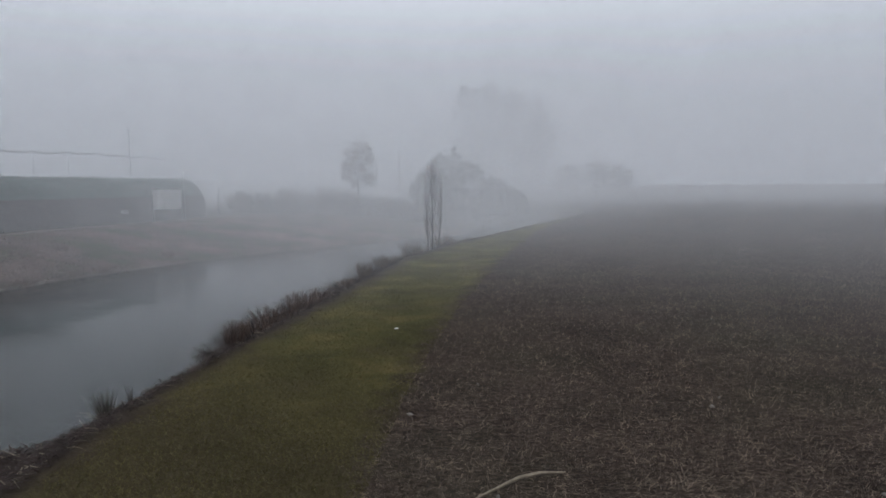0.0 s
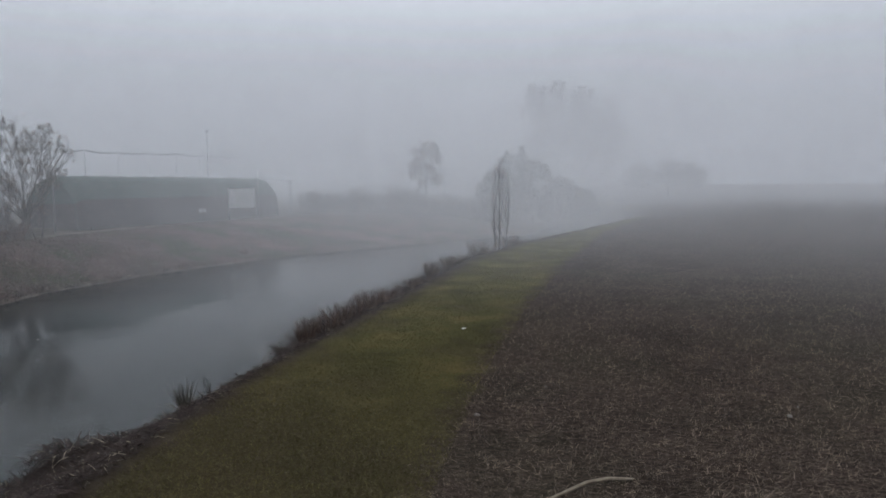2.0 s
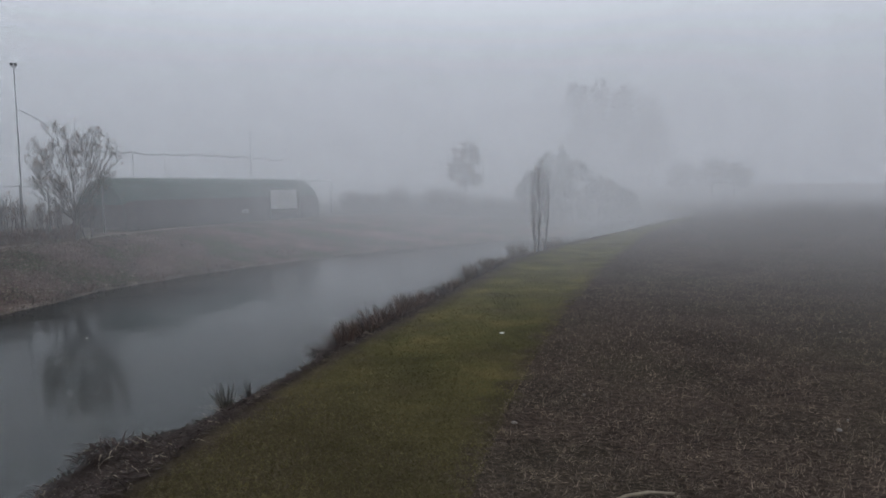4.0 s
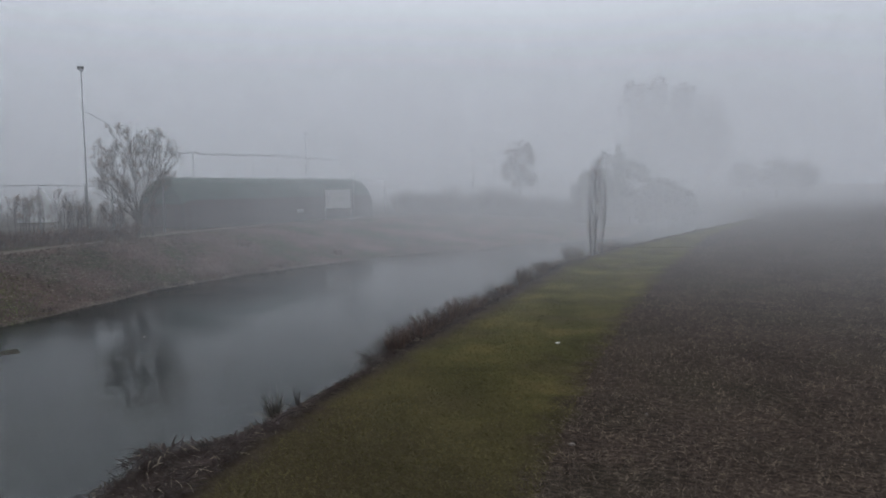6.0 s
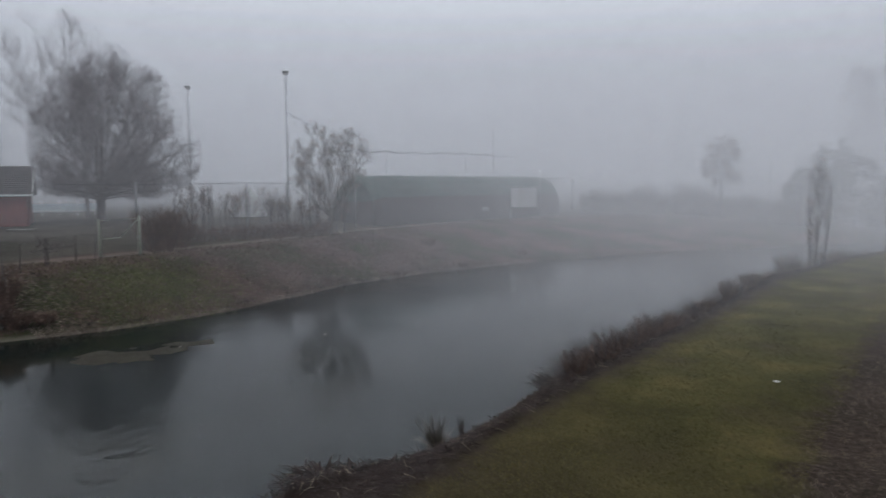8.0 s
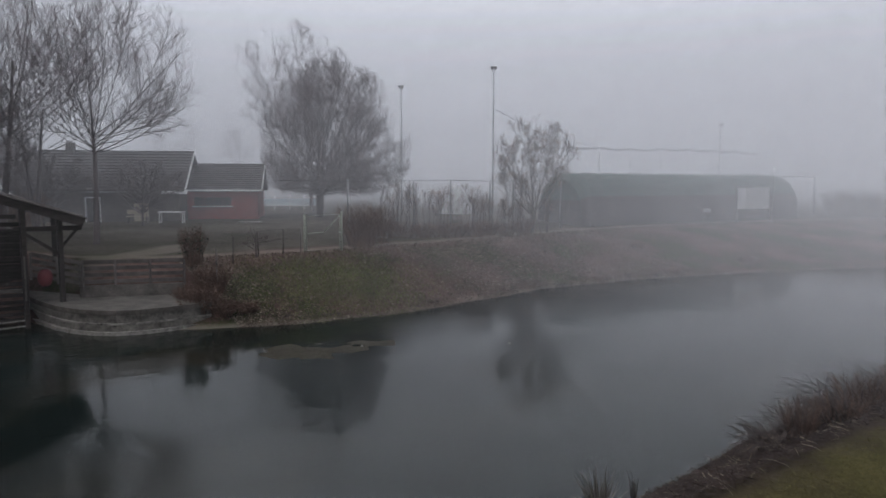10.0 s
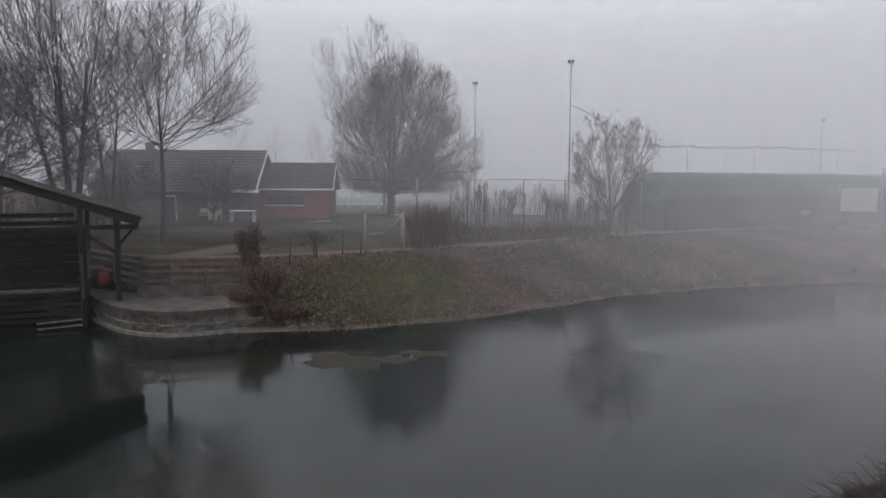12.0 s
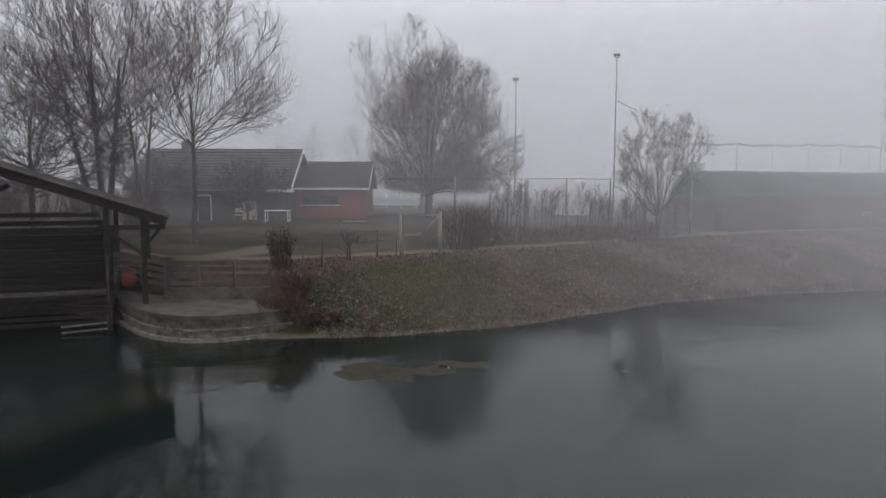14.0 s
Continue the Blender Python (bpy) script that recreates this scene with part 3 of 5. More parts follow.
def full_tree(place, height, low, half, trunk, r, label, seed, limbs=20, counts=(160, 1300, 3600), lengths=(2.4, 1.1, 0.55), radii=(0.022, 0.011, 0.0065), lift=0.35, spread=0.9, widest=0.35, shift=(0, 0), stems=((0.0, 0.0),),
              steep=0.0, from_low=0.12, bark=M_BARK, twig=M_TWIG, name="bare_tree", clusters=0, size=0.09, droop=0.0, thin=0.42, lowest=-0.35):
    """A leafless tree: limbs fan from the top of the trunk to the edge of an egg-shaped crown and branch three times."""
    g = np.random.default_rng(seed)
    z0 = ground(place[0], place[1]) - 0.08
    root = base(name, (place[0], place[1], z0))
    zc = low + (height - low) * widest
    mid = np.array((shift[0], shift[1], zc))

    def outside(p):
        q = (p - mid) / np.array((half, half, 1.0))
        q[:, 2] /= np.where(q[:, 2] > 0, height - zc, zc - low)
        az = np.arctan2(q[:, 1], q[:, 0])
        return (np.abs(q) ** 2.5).sum(axis=1) ** 0.4 / (0.96 + 0.07 * np.sin(3 * az + seed) * np.cos(4 * q[:, 2] + seed) + 0.05 * np.sin(7 * az + 5 * q[:, 2]))

    heap = {"trunk": [], "limbs": [], "crown_twigs": []}
    starts, tips, thick = [], [], []
    for sx, sy in stems:
        foot = np.array([[sx * 0.6, sy * 0.6, 0.0]])
        top_z = trunk + (height - trunk) * (0.3 if droop <= 0 else 0.5)
        top = np.array([[sx * top_z, sy * top_z, top_z]])
        ctrl = (foot + top) / 2 + g.normal(size=(1, 3)) * np.array((0.15, 0.15, 0))
        stem = bend_rows(foot, ctrl, top, 12)
        heap["trunk"].append(tube_rows(stem, np.array([r * 1.1]), np.array([r * 0.3]), 9))
        for c in range(limbs // len(stems)):
            az, e = g.uniform(0, 2 * np.pi), np.arcsin(g.uniform(lowest, 0.98))
            way = np.array((np.cos(az) * np.cos(e), np.sin(az) * np.cos(e), np.sin(e)))
            tip = mid + way / (np.abs(way) ** 2.5).sum() ** 0.4 * np.array((half, half, height - zc if e > 0 else zc - low)) * g.uniform(0.8, 0.96)
            k = (trunk / top_z) + (1 - trunk / top_z) * g.uniform(-from_low, 0.9) * max((tip[2] - low) / (height - low), 0.1)
            k = min(max(k, 0.2), 0.98)
            starts.append(stem[0][int(k * 12)] * (1 - k * 12 % 1) + stem[0][min(int(k * 12) + 1, 12)] * (k * 12 % 1))
            tips.append(tip)
            thick.append(r * thin * g.uniform(0.6, 1.0) * (1.25 - 0.6 * k))
    p0, p1 = np.array(starts), np.array(tips)
    ln = np.linalg.norm(p1 - p0, axis=1)
    flat = (p1 - p0) * np.array((1, 1, 0))
    pc = (p0 + p1) / 2 + flat * 0.10 + np.array((0, 0, 1)) * (ln * (steep - 0.05))[:, None] + g.normal(size=p0.shape) * 0.045 * ln[:, None]
    r0 = np.array(thick)
    heap["limbs"].append(tube_rows(bend_rows(p0, pc, p1, 8), r0, np.full(len(r0), 0.011), 6))
    for level, (count, reach, rad) in enumerate(zip(counts, lengths, radii)):
        wgt = np.linalg.norm(p1 - p0, axis=1) ** 1.1
        who = g.choice(len(p0), count, p=wgt / wgt.sum())
        k = (0.2 + 0.8 * g.random(count) ** (0.62 if level == 0 else 0.8))[:, None]
        a = p0[who] * (1 - k) ** 2 + pc[who] * 2 * k * (1 - k) + p1[who] * k * k
        d = 2 * (1 - k) * (pc[who] - p0[who]) + 2 * k * (p1[who] - pc[who])
        d /= np.linalg.norm(d, axis=1)[:, None] + 1e-9
        side = g.normal(size=(count, 3))
        side -= d * (side * d).sum(axis=1)[:, None]
        side /= np.linalg.norm(side, axis=1)[:, None] + 1e-9
        way = d + side * (spread * g.uniform(0.6, 1.15, count))[:, None] + np.array((0, 0, lift))
        way /= np.linalg.norm(way, axis=1)[:, None]
        long = reach * g.uniform(0.55, 1.25, count) * (1.2 - 0.5 * k[:, 0])
        for _ in range(5):
            far = outside(a + way * long[:, None]) > 1.0
            long = np.where(far, long * 0.7, long)
        keep = long > 0.1
        a, way, long = a[keep], way[keep], long[keep]
        wob = g.normal(size=a.shape) * (0.07 * long)[:, None]
        pc2 = a + way * (long * 0.5)[:, None] + wob
        p2 = a + way * long[:, None] + np.array((0, 0, 1)) * (long * (0.10 - droop * (level > 0)))[:, None]
        rad0 = rad * g.uniform(0.75, 1.3, len(a)) * (0.6 + 0.4 * long / reach)
        heap["limbs" if level == 0 else "crown_twigs"].append(tube_rows(bend_rows(a, pc2, p2, (4, 2, 2)[level]), rad0, rad0 * 0.4, 4 if level == 0 else 3))
        p0, pc, p1 = a, pc2, p2
    for kind, rows in heap.items():
        off = np.cumsum([0] + [len(v) for v, f in rows[:-1]])
        ob = mesh_object(kind, np.concatenate([v for v, f in rows]).tolist(), np.concatenate([f + o for (v, f), o in zip(rows, off)]).tolist(), twig if kind == "crown_twigs" else bark, root, smooth=kind != "crown_twigs")
        if kind != "trunk":
            ob["kind"] = "stuff"
    if clusters:
        q = p1[g.integers(0, len(p1), clusters)]
        o = np.repeat(q, 5, axis=0) + g.normal(size=(clusters * 5, 3)) * np.array((0.05, 0.05, 0.06)) - np.array((0, 0, 0.06))
        u = g.normal(size=o.shape) * np.array((0.4, 0.4, 1.0))
        u *= (size * g.uniform(0.5, 1.2, len(o)) / np.linalg.norm(u, axis=1))[:, None]
        w = np.cross(u, g.normal(size=o.shape))
        w *= (size * 0.28 / (np.linalg.norm(w, axis=1) + 1e-9))[:, None]
        cv = np.stack([o - u, o + w, o + u, o - w], axis=1).reshape(-1, 3)
        mesh_object("seed_clusters", cv.tolist(), np.arange(len(cv)).reshape(-1, 4).tolist(), M_SEED, root)["kind"] = "stuff"
    return tagged(root, label, "tree")


# the big round tree behind the gate, and a paler one behind it
full_tree((-49.0, 37.6), 13.3, 1.5, 5.9, 1.9, 0.27, "dense round bare tree with fine upright purple-brown twigs", 3, limbs=130, counts=(1300, 6500, 14000), lengths=(2.6, 1.3, 0.75), radii=(0.017, 0.012, 0.0098), lift=0.1, spread=0.95, widest=0.2, shift=(0.65, 0.95), steep=0.08, from_low=0.25, thin=0.19, stems=((0.01, 0.0), (0.03, 0.05)), lowest=-0.95, droop=0.05)
full_tree((-57.5, 42.6), 17.6, 6.0, 5.2, 4.0, 0.18, "tall bare tree fading into mist behind another tree", 5, limbs=44, counts=(300, 1500, 2800), lengths=(2.6, 1.3, 0.8), radii=(0.013, 0.008, 0.006), lift=0.3, spread=0.9, widest=0.55, steep=0.05, thin=0.2, shift=(-1.1, -1.6), lowest=-0.6)
# the group of big trees by the house
full_tree((-38.9, 17.0), 13.4, 4.0, 4.5, 4.7, 0.15, "bare tree with slender trunk and wide fan of branches", 11, limbs=34, counts=(300, 1500, 3400), lengths=(2.4, 1.2, 0.7), radii=(0.012, 0.0075, 0.005), widest=0.3, shift=(0.45, 0.65), lift=0.15, spread=0.95, thin=0.22)
full_tree((-42.6, 13.5), 19.5, 4.5, 5.4, 5.0, 0.19, "large bare tree with heavy forked limbs", 12, limbs=32, counts=(280, 1400, 3000), lengths=(2.9, 1.4, 0.8), radii=(0.012, 0.0075, 0.005), widest=0.42, lift=0.2, spread=0.95, thin=0.25, stems=((-0.03, -0.03), (0.07, 0.1)), shift=(0.2, 0.3))
full_tree((-44.8, 14.0), 19.5, 4.0, 5.8, 4.2, 0.18, "large leaning bare tree standing close to its neighbour", 13, limbs=32, counts=(280, 1400, 3000), lengths=(2.9, 1.4, 0.8), radii=(0.012, 0.0075, 0.005), widest=0.42, lift=0.2, spread=0.95, thin=0.25, stems=((-0.13, -0.2), (-0.05, -0.06)), shift=(-1.6, -2.4))
full_tree((-46.2, 16.2), 14.5, 3.6, 4.2, 3.8, 0.14, "bare tree with leaning forked stems in mist", 14, limbs=22, counts=(180, 900, 2000), radii=(0.012, 0.0075, 0.005), widest=0.45, spread=0.95, thin=0.25, stems=((0.06, 0.08), (-0.04, -0.08)))
full_tree((-42.0, 10.4), 10.4, 1.8, 4.8, 3.0, 0.16, "bare tree with drooping dark twigs beside the boathouse", 15, limbs=60, counts=(700, 4200, 9500), lengths=(2.0, 1.1, 0.7), radii=(0.012, 0.009, 0.007), widest=0.5, lift=0.0, droop=0.35, thin=0.22, twig=M_BARK, lowest=-0.7)
full_tree((-46.6, 22.4), 4.6, 1.0, 2.7, 0.9, 0.07, "small dark spreading garden tree before the house", 16, limbs=50, counts=(300, 1500, 2600), lengths=(1.0, 0.6, 0.4), radii=(0.010, 0.008, 0.006), widest=0.5, lift=0.0, droop=0.15, name="garden_tree", twig=M_BARK, lowest=-0.3)
full_tree((-49.2, 17.4), 4.8, 1.2, 3.0, 0.9, 0.07, "dark spreading garden tree shading the house front", 17, limbs=50, counts=(300, 1500, 2600), lengths=(1.0, 0.6, 0.4), radii=(0.010, 0.008, 0.006), widest=0.5, lift=0.0, droop=0.15, name="garden_tree", twig=M_BARK, lowest=-0.3)
# the young tree with dry seed clusters on the far bank
full_tree((-29.9, 40.9), 7.9, 1.5, 2.8, 1.2, 0.08, "young multi-stemmed tree hung with dry brown seed clusters", 21, limbs=44, counts=(260, 1000, 1800), lengths=(1.2, 0.6, 0.35), radii=(0.012, 0.008, 0.006), widest=0.4, lift=0.35, spread=0.8, stems=((0.02, 0.0), (0.1, 0.14)), shift=(0.1, 0.15), thin=0.3, bark=M_BARK_PALE, twig=M_BARK_PALE, clusters=1100, name="young_tree", size=0.065)
# the slim sapling on the near bank
bare_tree((-0.55, 37.9), 5.5, 0.25, 0.05, 0.5, 0.2, "slim upright sapling with bare stems beside the water", 23, limbs=24, counts=(4, 2), lift=0.9, spread=(0.2, 0.5), steep=1.5, stems=3, clusters=60, name="sapling", size=0.045)
shrub((-1.5, 36.6), 1.3, 1.0, "brown twiggy brush at the foot of a sapling", 24, stems=70)
shrub((-0.2, 38.6), 1.0, 1.1, "low brown brush on the river bank", 25, stems=60)
# across the bend
bare_tree((-11.3, 95.3), 9.4, 2.4, 0.26, 2.4, 2.4, "slender tree with a thin veil of leaves", 31, limbs=18, counts=(6, 5), clusters=2400, size=0.13, lift=0.4)
for i, (x, y, h, w) in enumerate(((-1.5, 92, 6.5, 3.0), (3.0, 95, 8.5, 3.2), (6.5, 97, 7.0, 3.2), (9.5, 101, 6.0, 3.0), (0.5, 99, 10.5, 2.6))):
    bare_tree((x, y), h, 0.8, 0.14, w, 0.3, "dark bushy tree at the river bend in mist", 40 + i, limbs=18, counts=(7, 6), clusters=2200, cluster_mat=M_HEDGE, size=0.22, name="bushy_tree", lift=0.4)
for i, (x, y, h, w) in enumerate(((6.5, 183, 29, 4.8), (12.5, 187, 30, 5.0), (18.5, 184, 29, 4.8), (25, 186, 26, 4.8), (37, 171, 9, 4.0), (31, 176, 8, 4.0), (44, 180, 8, 4.5))):
    bare_tree((x, y), h, 2.0, 0.35, w, 1.0, "tall tree almost lost in thick mist", 50 + i, limbs=26, counts=(8, 5), clusters=700, cluster_mat=M_FARTREE, size=0.5, lift=0.9, spread=(0.2, 0.5), steep=1.6, name="misty_tree")
for i, (x, y, h) in enumerate(((-104, 53, 12.5), (-100, 58.5, 12), (-109, 49, 11), (-97, 64, 10))):
    bare_tree((x, y), h, 2.5, 0.22, 3.6, 2.5, "bare tree far behind the house, pale with mist", 60 + i, limbs=16, counts=(6, 5), lift=0.5, name="misty_tree")

# shrubs and hedges of the far bank
shrub((-30.6, 27.4), 2.5, 1.6, "dense brown leafless bush beside the gate", 70, stems=150, kids=7, upright=0.9)
shrub((-31.4, 29.2), 2.2, 1.5, "dense brown leafless bush", 71, stems=120, kids=7, upright=0.9)
for i in range(9):
    k = i / 8
    shrub((-33.2 + 3.4 * k + random.uniform(-.3, .3), 31.5 + 8.2 * k), 0.95 + 0.3 * random.random(), 1.0, "low dark brown hedge bush on the bank top", 72 + i, stems=60, kids=6, leaves=140, leaf_mat=M_SHRUB, upright=0.8, name="hedge_bush")
for i in range(34):
    k = (i + random.random()) / 34
    x, y = -38.5 + 7.4 * k + random.uniform(-.7, .7), 35.2 + 8.6 * k + random.uniform(-.5, .5)
    h = random.uniform(2.2, 3.5)
    bare_tree((x, y), h, 0.6, 0.035, 0.5, 0.5, "thin bare sapling in a garden row", 90 + i, limbs=7, counts=(4, 3), lift=1.0, spread=(0.2, 0.5), name="row_sapling", stems=2, clusters=30, size=0.05)["group"] = "saplings along the wire fence"
for i in range(20):
    k = i / 19
    x, y = -24.0 + 25.0 * k, 81 + 7 * k + random.uniform(-1.5, 1.5)
    shrub((x, y), random.uniform(2.2, 4.0), random.uniform(1.5, 2.4), "dark leafless hedge bush fading in mist", 130 + i, stems=80, kids=6, leaves=800, leaf_mat=M_HEDGE, upright=0.8, name="hedge_bush")
for i, (x, y, h, w) in enumerate(((-26.8, 16.7, 1.3, 0.95), (-27.5, 17.5, 1.35, 0.9), (-26.2, 17.3, 0.75, 0.7), (-25.9, 18.2, 0.45, 0.6), (-27.9, 16.7, 0.9, 0.7))):
    shrub((x, y), h, w, "reddish brown bramble on the river bank", 160 + i, stems=120, kids=7, leaves=260, leaf_mat=M_SHRUB, name="bramble")
shrub((-29.9, 17.9), 1.75, 0.75, "dark ivy-covered stump by the fence", 165, stems=70, kids=6, leaves=350, leaf_mat=M_HEDGE, upright=1.0, name="ivy_bush")
bare_tree((-29.7, 20.8), 1.45, 0.3, 0.05, 1.25, 0.35, "small gnarled bare vine bush by the fence", 166, limbs=9, counts=(4, 2), lift=0.2, name="gnarled_bush", bark=M_BARK, category="shrub")
for i, (x, y) in enumerate(((-23.6, 33), (-22.4, 37.5), (-24.5, 45), (-21, 43), (-19.5, 50))):
    shrub((x, y), 0.6, 0.8, "tussock of dry brown weeds on the bank", 170 + i, stems=60, kids=3, name="weed_tussock")


# ---- masts, poles and nets ----
def floodlight(place, top, label, r=0.055, lamps=2, turn=35):
    z0 = ground(place[0], place[1])
    root = base("floodlight_mast", (place[0], place[1], z0 - 0.05), turn)
    h = top - z0
    verts, faces = [], []
    tube(verts, faces, [Vector((0, 0, 0)), Vector((0, 0, h * 0.5)), Vector((0, 0, h))], [r, r * 0.8, r * 0.55], 10)
    mesh_object("pole", verts, faces, M_POLE, root, smooth=True)
    box("crossbar", (0.42, 0.06, 0.06), pose(0, 0, h - 0.02), M_POLE, root)
    for s in range(lamps):
        x = (s - (lamps - 1) / 2) * 0.24
        bm = bmesh.new()
        add_box(bm, (0.2, 0.12, 0.2), pose(x, -0.12, h + 0.14, 35, 0, 0), 0.03)
        lamp = part("lamp_head", bm, M_POLE, root)
        box("lens", (0.16, 0.01, 0.16), pose(x, -0.18, h + 0.1, 35, 0, 0), M_GLASS, lamp)
    return tagged(root, label, "floodlight", "floodlight masts")


floodlight((-36.7, 44.8), 11.9, "tall grey floodlight mast with twin lamps")
floodlight((-46.7, 44.4), 11.4, "tall grey floodlight mast behind the round tree")
floodlight((-36.4, 82.9), 9.9, "floodlight mast rising behind the green tunnel", r=0.075)
floodlight((-45.7, 116.6), 16.4, "distant floodlight mast faint in mist")
floodlight((-62.2, 116.6), 16.0, "distant floodlight mast faint in mist")


def net_line(points, height, label, sag=0.32, band=0.16):
    """Poles with a slack net bunched along their top."""
    root = base("ball_net", (points[0][0], points[0][1], 0))
    o = Vector((points[0][0], points[0][1], 0))
    rng = random.Random(int(abs(points[0][0]) * 100))
    tops = []
    for x, y in points:
        g = ground(x, y)
        p = Vector((x, y, 0)) - o
        hh = height + rng.uniform(-0.15, 0.15)
        rod("post", [p + Vector((0, 0, g - 0.1)), p + Vector((0, 0, hh))], 0.06, M_POLE, root)
        tops.append(p + Vector((0, 0, hh)))
    if band:
        verts, faces, cv, cf = [], [], [], []
        for a, b in zip(tops, tops[1:]):
            pts = [a.lerp(b, k / 8) - Vector((0, 0, sag * 4 * (k / 8) * (1 - k / 8) * 0.8)) for k in range(9)]
            tube(cv, cf, pts, [0.022] * 9, 4)
            n0 = len(verts)
            for k, p in enumerate(pts):
                verts += [p + Vector((0, 0.05, -0.02)), p + Vector((0, -0.03, -band * (0.5 + 0.9 * abs(math.sin(k * 1.9)))))]
            faces += [(n0 + 2 * k, n0 + 2 * k + 1, n0 + 2 * k + 3, n0 + 2 * k + 2) for k in range(8)]
        mesh_object("cable", cv, cf, M_NET, root)
        mesh_object("bunched_net", verts, faces, M_NET, root)
    return tagged(root, label, "sports net")


net_line([(-53.0, 70.5), (-51.2, 74.6), (-49.4, 78.7), (-47.6, 82.7), (-45.7, 86.8), (-44.1, 90.7), (-43.3, 95.8), (-42.0, 99.8), (-40.5, 105)], 7.8, "slack black ball-catching net strung on thin poles")
net_line([(-18.7, 100.8), (-15.6, 100.8), (-9.4, 100.8), (-6.2, 100.8), (-3.2, 100.8), (-2.2, 101.5)], 8.2, "row of tall thin net poles in mist", band=0)
net_line([(-40.7, 34.2), (-38.2, 38.1), (-36.6, 40.2), (-35.0, 42.6), (-34.0, 44.0), (-32.0, 47.0)], 3.6, "tall wire fence with dark posts and top cable", sag=0.08, band=0.0)
_w = base("fence_wire", (-43.5, 30.5, 3.58))
rod("top_wire", [(0, 0, 0), (2.8, 3.7, -0.04), (5.3, 7.6, 0.02), (6.9, 9.7, 0.06), (8.5, 12.1, 0.0), (9.5, 13.5, 0.02), (11.5, 16.5, 0)], 0.02, M_NET, _w, sides=5)
tagged(_w, "dark wire along the top of the fence", "wire")


# ---- the green tunnel on the bank top ----
M_MATTING = mottled("dark_reed_matting", (0.016, 0.014, 0.014), (0.04, 0.033, 0.033), 1.2, fine=12, stretch=(4, 4, 1))


ROUNDING = ((-0.75, 0.86), (-0.62, 0.92), (-0.4, 0.965), (-0.18, 0.99))


def tunnel():
    d = Vector((7.2, 29.0, 0)).normalized()
    turn = math.degrees(math.atan2(d.y, d.x))
    root = base("storage_tunnel", (-31.5, 50.4, 0.12), turn)
    length, width, h = 25.5, 6.0, 4.15
    nl, na = 24, 20
    rows = [(x, s, 0.0) for x, s in ROUNDING] + [(length * i / nl, 1.0, -0.05 * math.sin(math.pi * ((i * 0.5) % 1.0))) for i in range(nl + 1)] + [(length - x, s, 0.0) for x, s in reversed(ROUNDING)]

    def arch(x, s, a, out, sag=0.0):
        return (x, width / 2 - math.cos(a) * (width / 2 * s + out), math.sin(a) ** 0.62 * ((h + sag) * s + out))

    def skin(angles, out, name, mat, label):
        verts = [arch(x, s, a, out, sag) for x, s, sag in rows for a in angles]
        m = len(angles)
        faces = [(i * m + j, i * m + j + 1, i * m + m + j + 1, i * m + m + j) for i in range(len(rows) - 1) for j in range(m - 1)]
        mesh_object(name, verts, faces, mat, root, label, smooth=True)

    skin([math.pi * j / na for j in range(na + 1)], 0.0, "cover", M_TARP, "dark green tarpaulin cover")
    # dark reed matting along the river side and round the ends
    mat_top = 0.40
    low = [mat_top * (j / 6) ** 1.4 for j in range(7)]
    skin(low, 0.05, "side_matting", M_MATTING, "dark brown reed matting along the side")
    for x, s, out in ((rows[0][0], rows[0][1], -0.03), (rows[-1][0], rows[-1][1], 0.03)):
        ev = [(x, width / 2, 0)] + [arch(x, s, math.pi * j / na, 0.0) for j in range(na + 1)]
        mesh_object("end_wall", ev, [(0, j + 1, j + 2) for j in range(na)], M_TARP, root)
        left = [arch(x + out, s, a, 0.02) for a in low]
        right = [arch(x + out, s, math.pi - a, 0.02) for a in low]
        mesh_object("end_matting", left + right, [(k, k + 1, k + 8, k + 7) for k in range(6)], M_MATTING, root)
    box("base_board", (length, 0.12, 0.35), pose(length / 2, -0.07, 0.12), M_TIMBER, root)
    return tagged(root, "long dark green tarpaulin storage tunnel with rounded roof", "tunnel tent")


tunnel()


def framed(name, a, b, z0, z1, label, category, panel=None, r=0.05, thick=0.03):
    """Two posts and a crossbar between the ground points a and b, with an optional panel."""
    root = base(name, (a[0], a[1], 0))
    u = Vector((b[0] - a[0], b[1] - a[1], 0))
    for p in (Vector((0, 0, 0)), u):
        g = ground(a[0] + p.x, a[1] + p.y)
        rod("post", [p + Vector((0, 0, g - 0.05)), p + Vector((0, 0, z1 + 0.05))], r, M_POLE, root)
    rod("crossbar", [Vector((0, 0, z1)), u + Vector((0, 0, z1))], r * 0.9, M_POLE, root)
    if panel:
        m = Matrix.Translation(u / 2 + Vector((0, 0, (z0 + z1) / 2))) @ u.to_track_quat("X", "Z").to_matrix().to_4x4()
        box("panel", (u.length - 0.06, thick, z1 - z0 - 0.08), m, panel, root)
    return tagged(root, label, category)


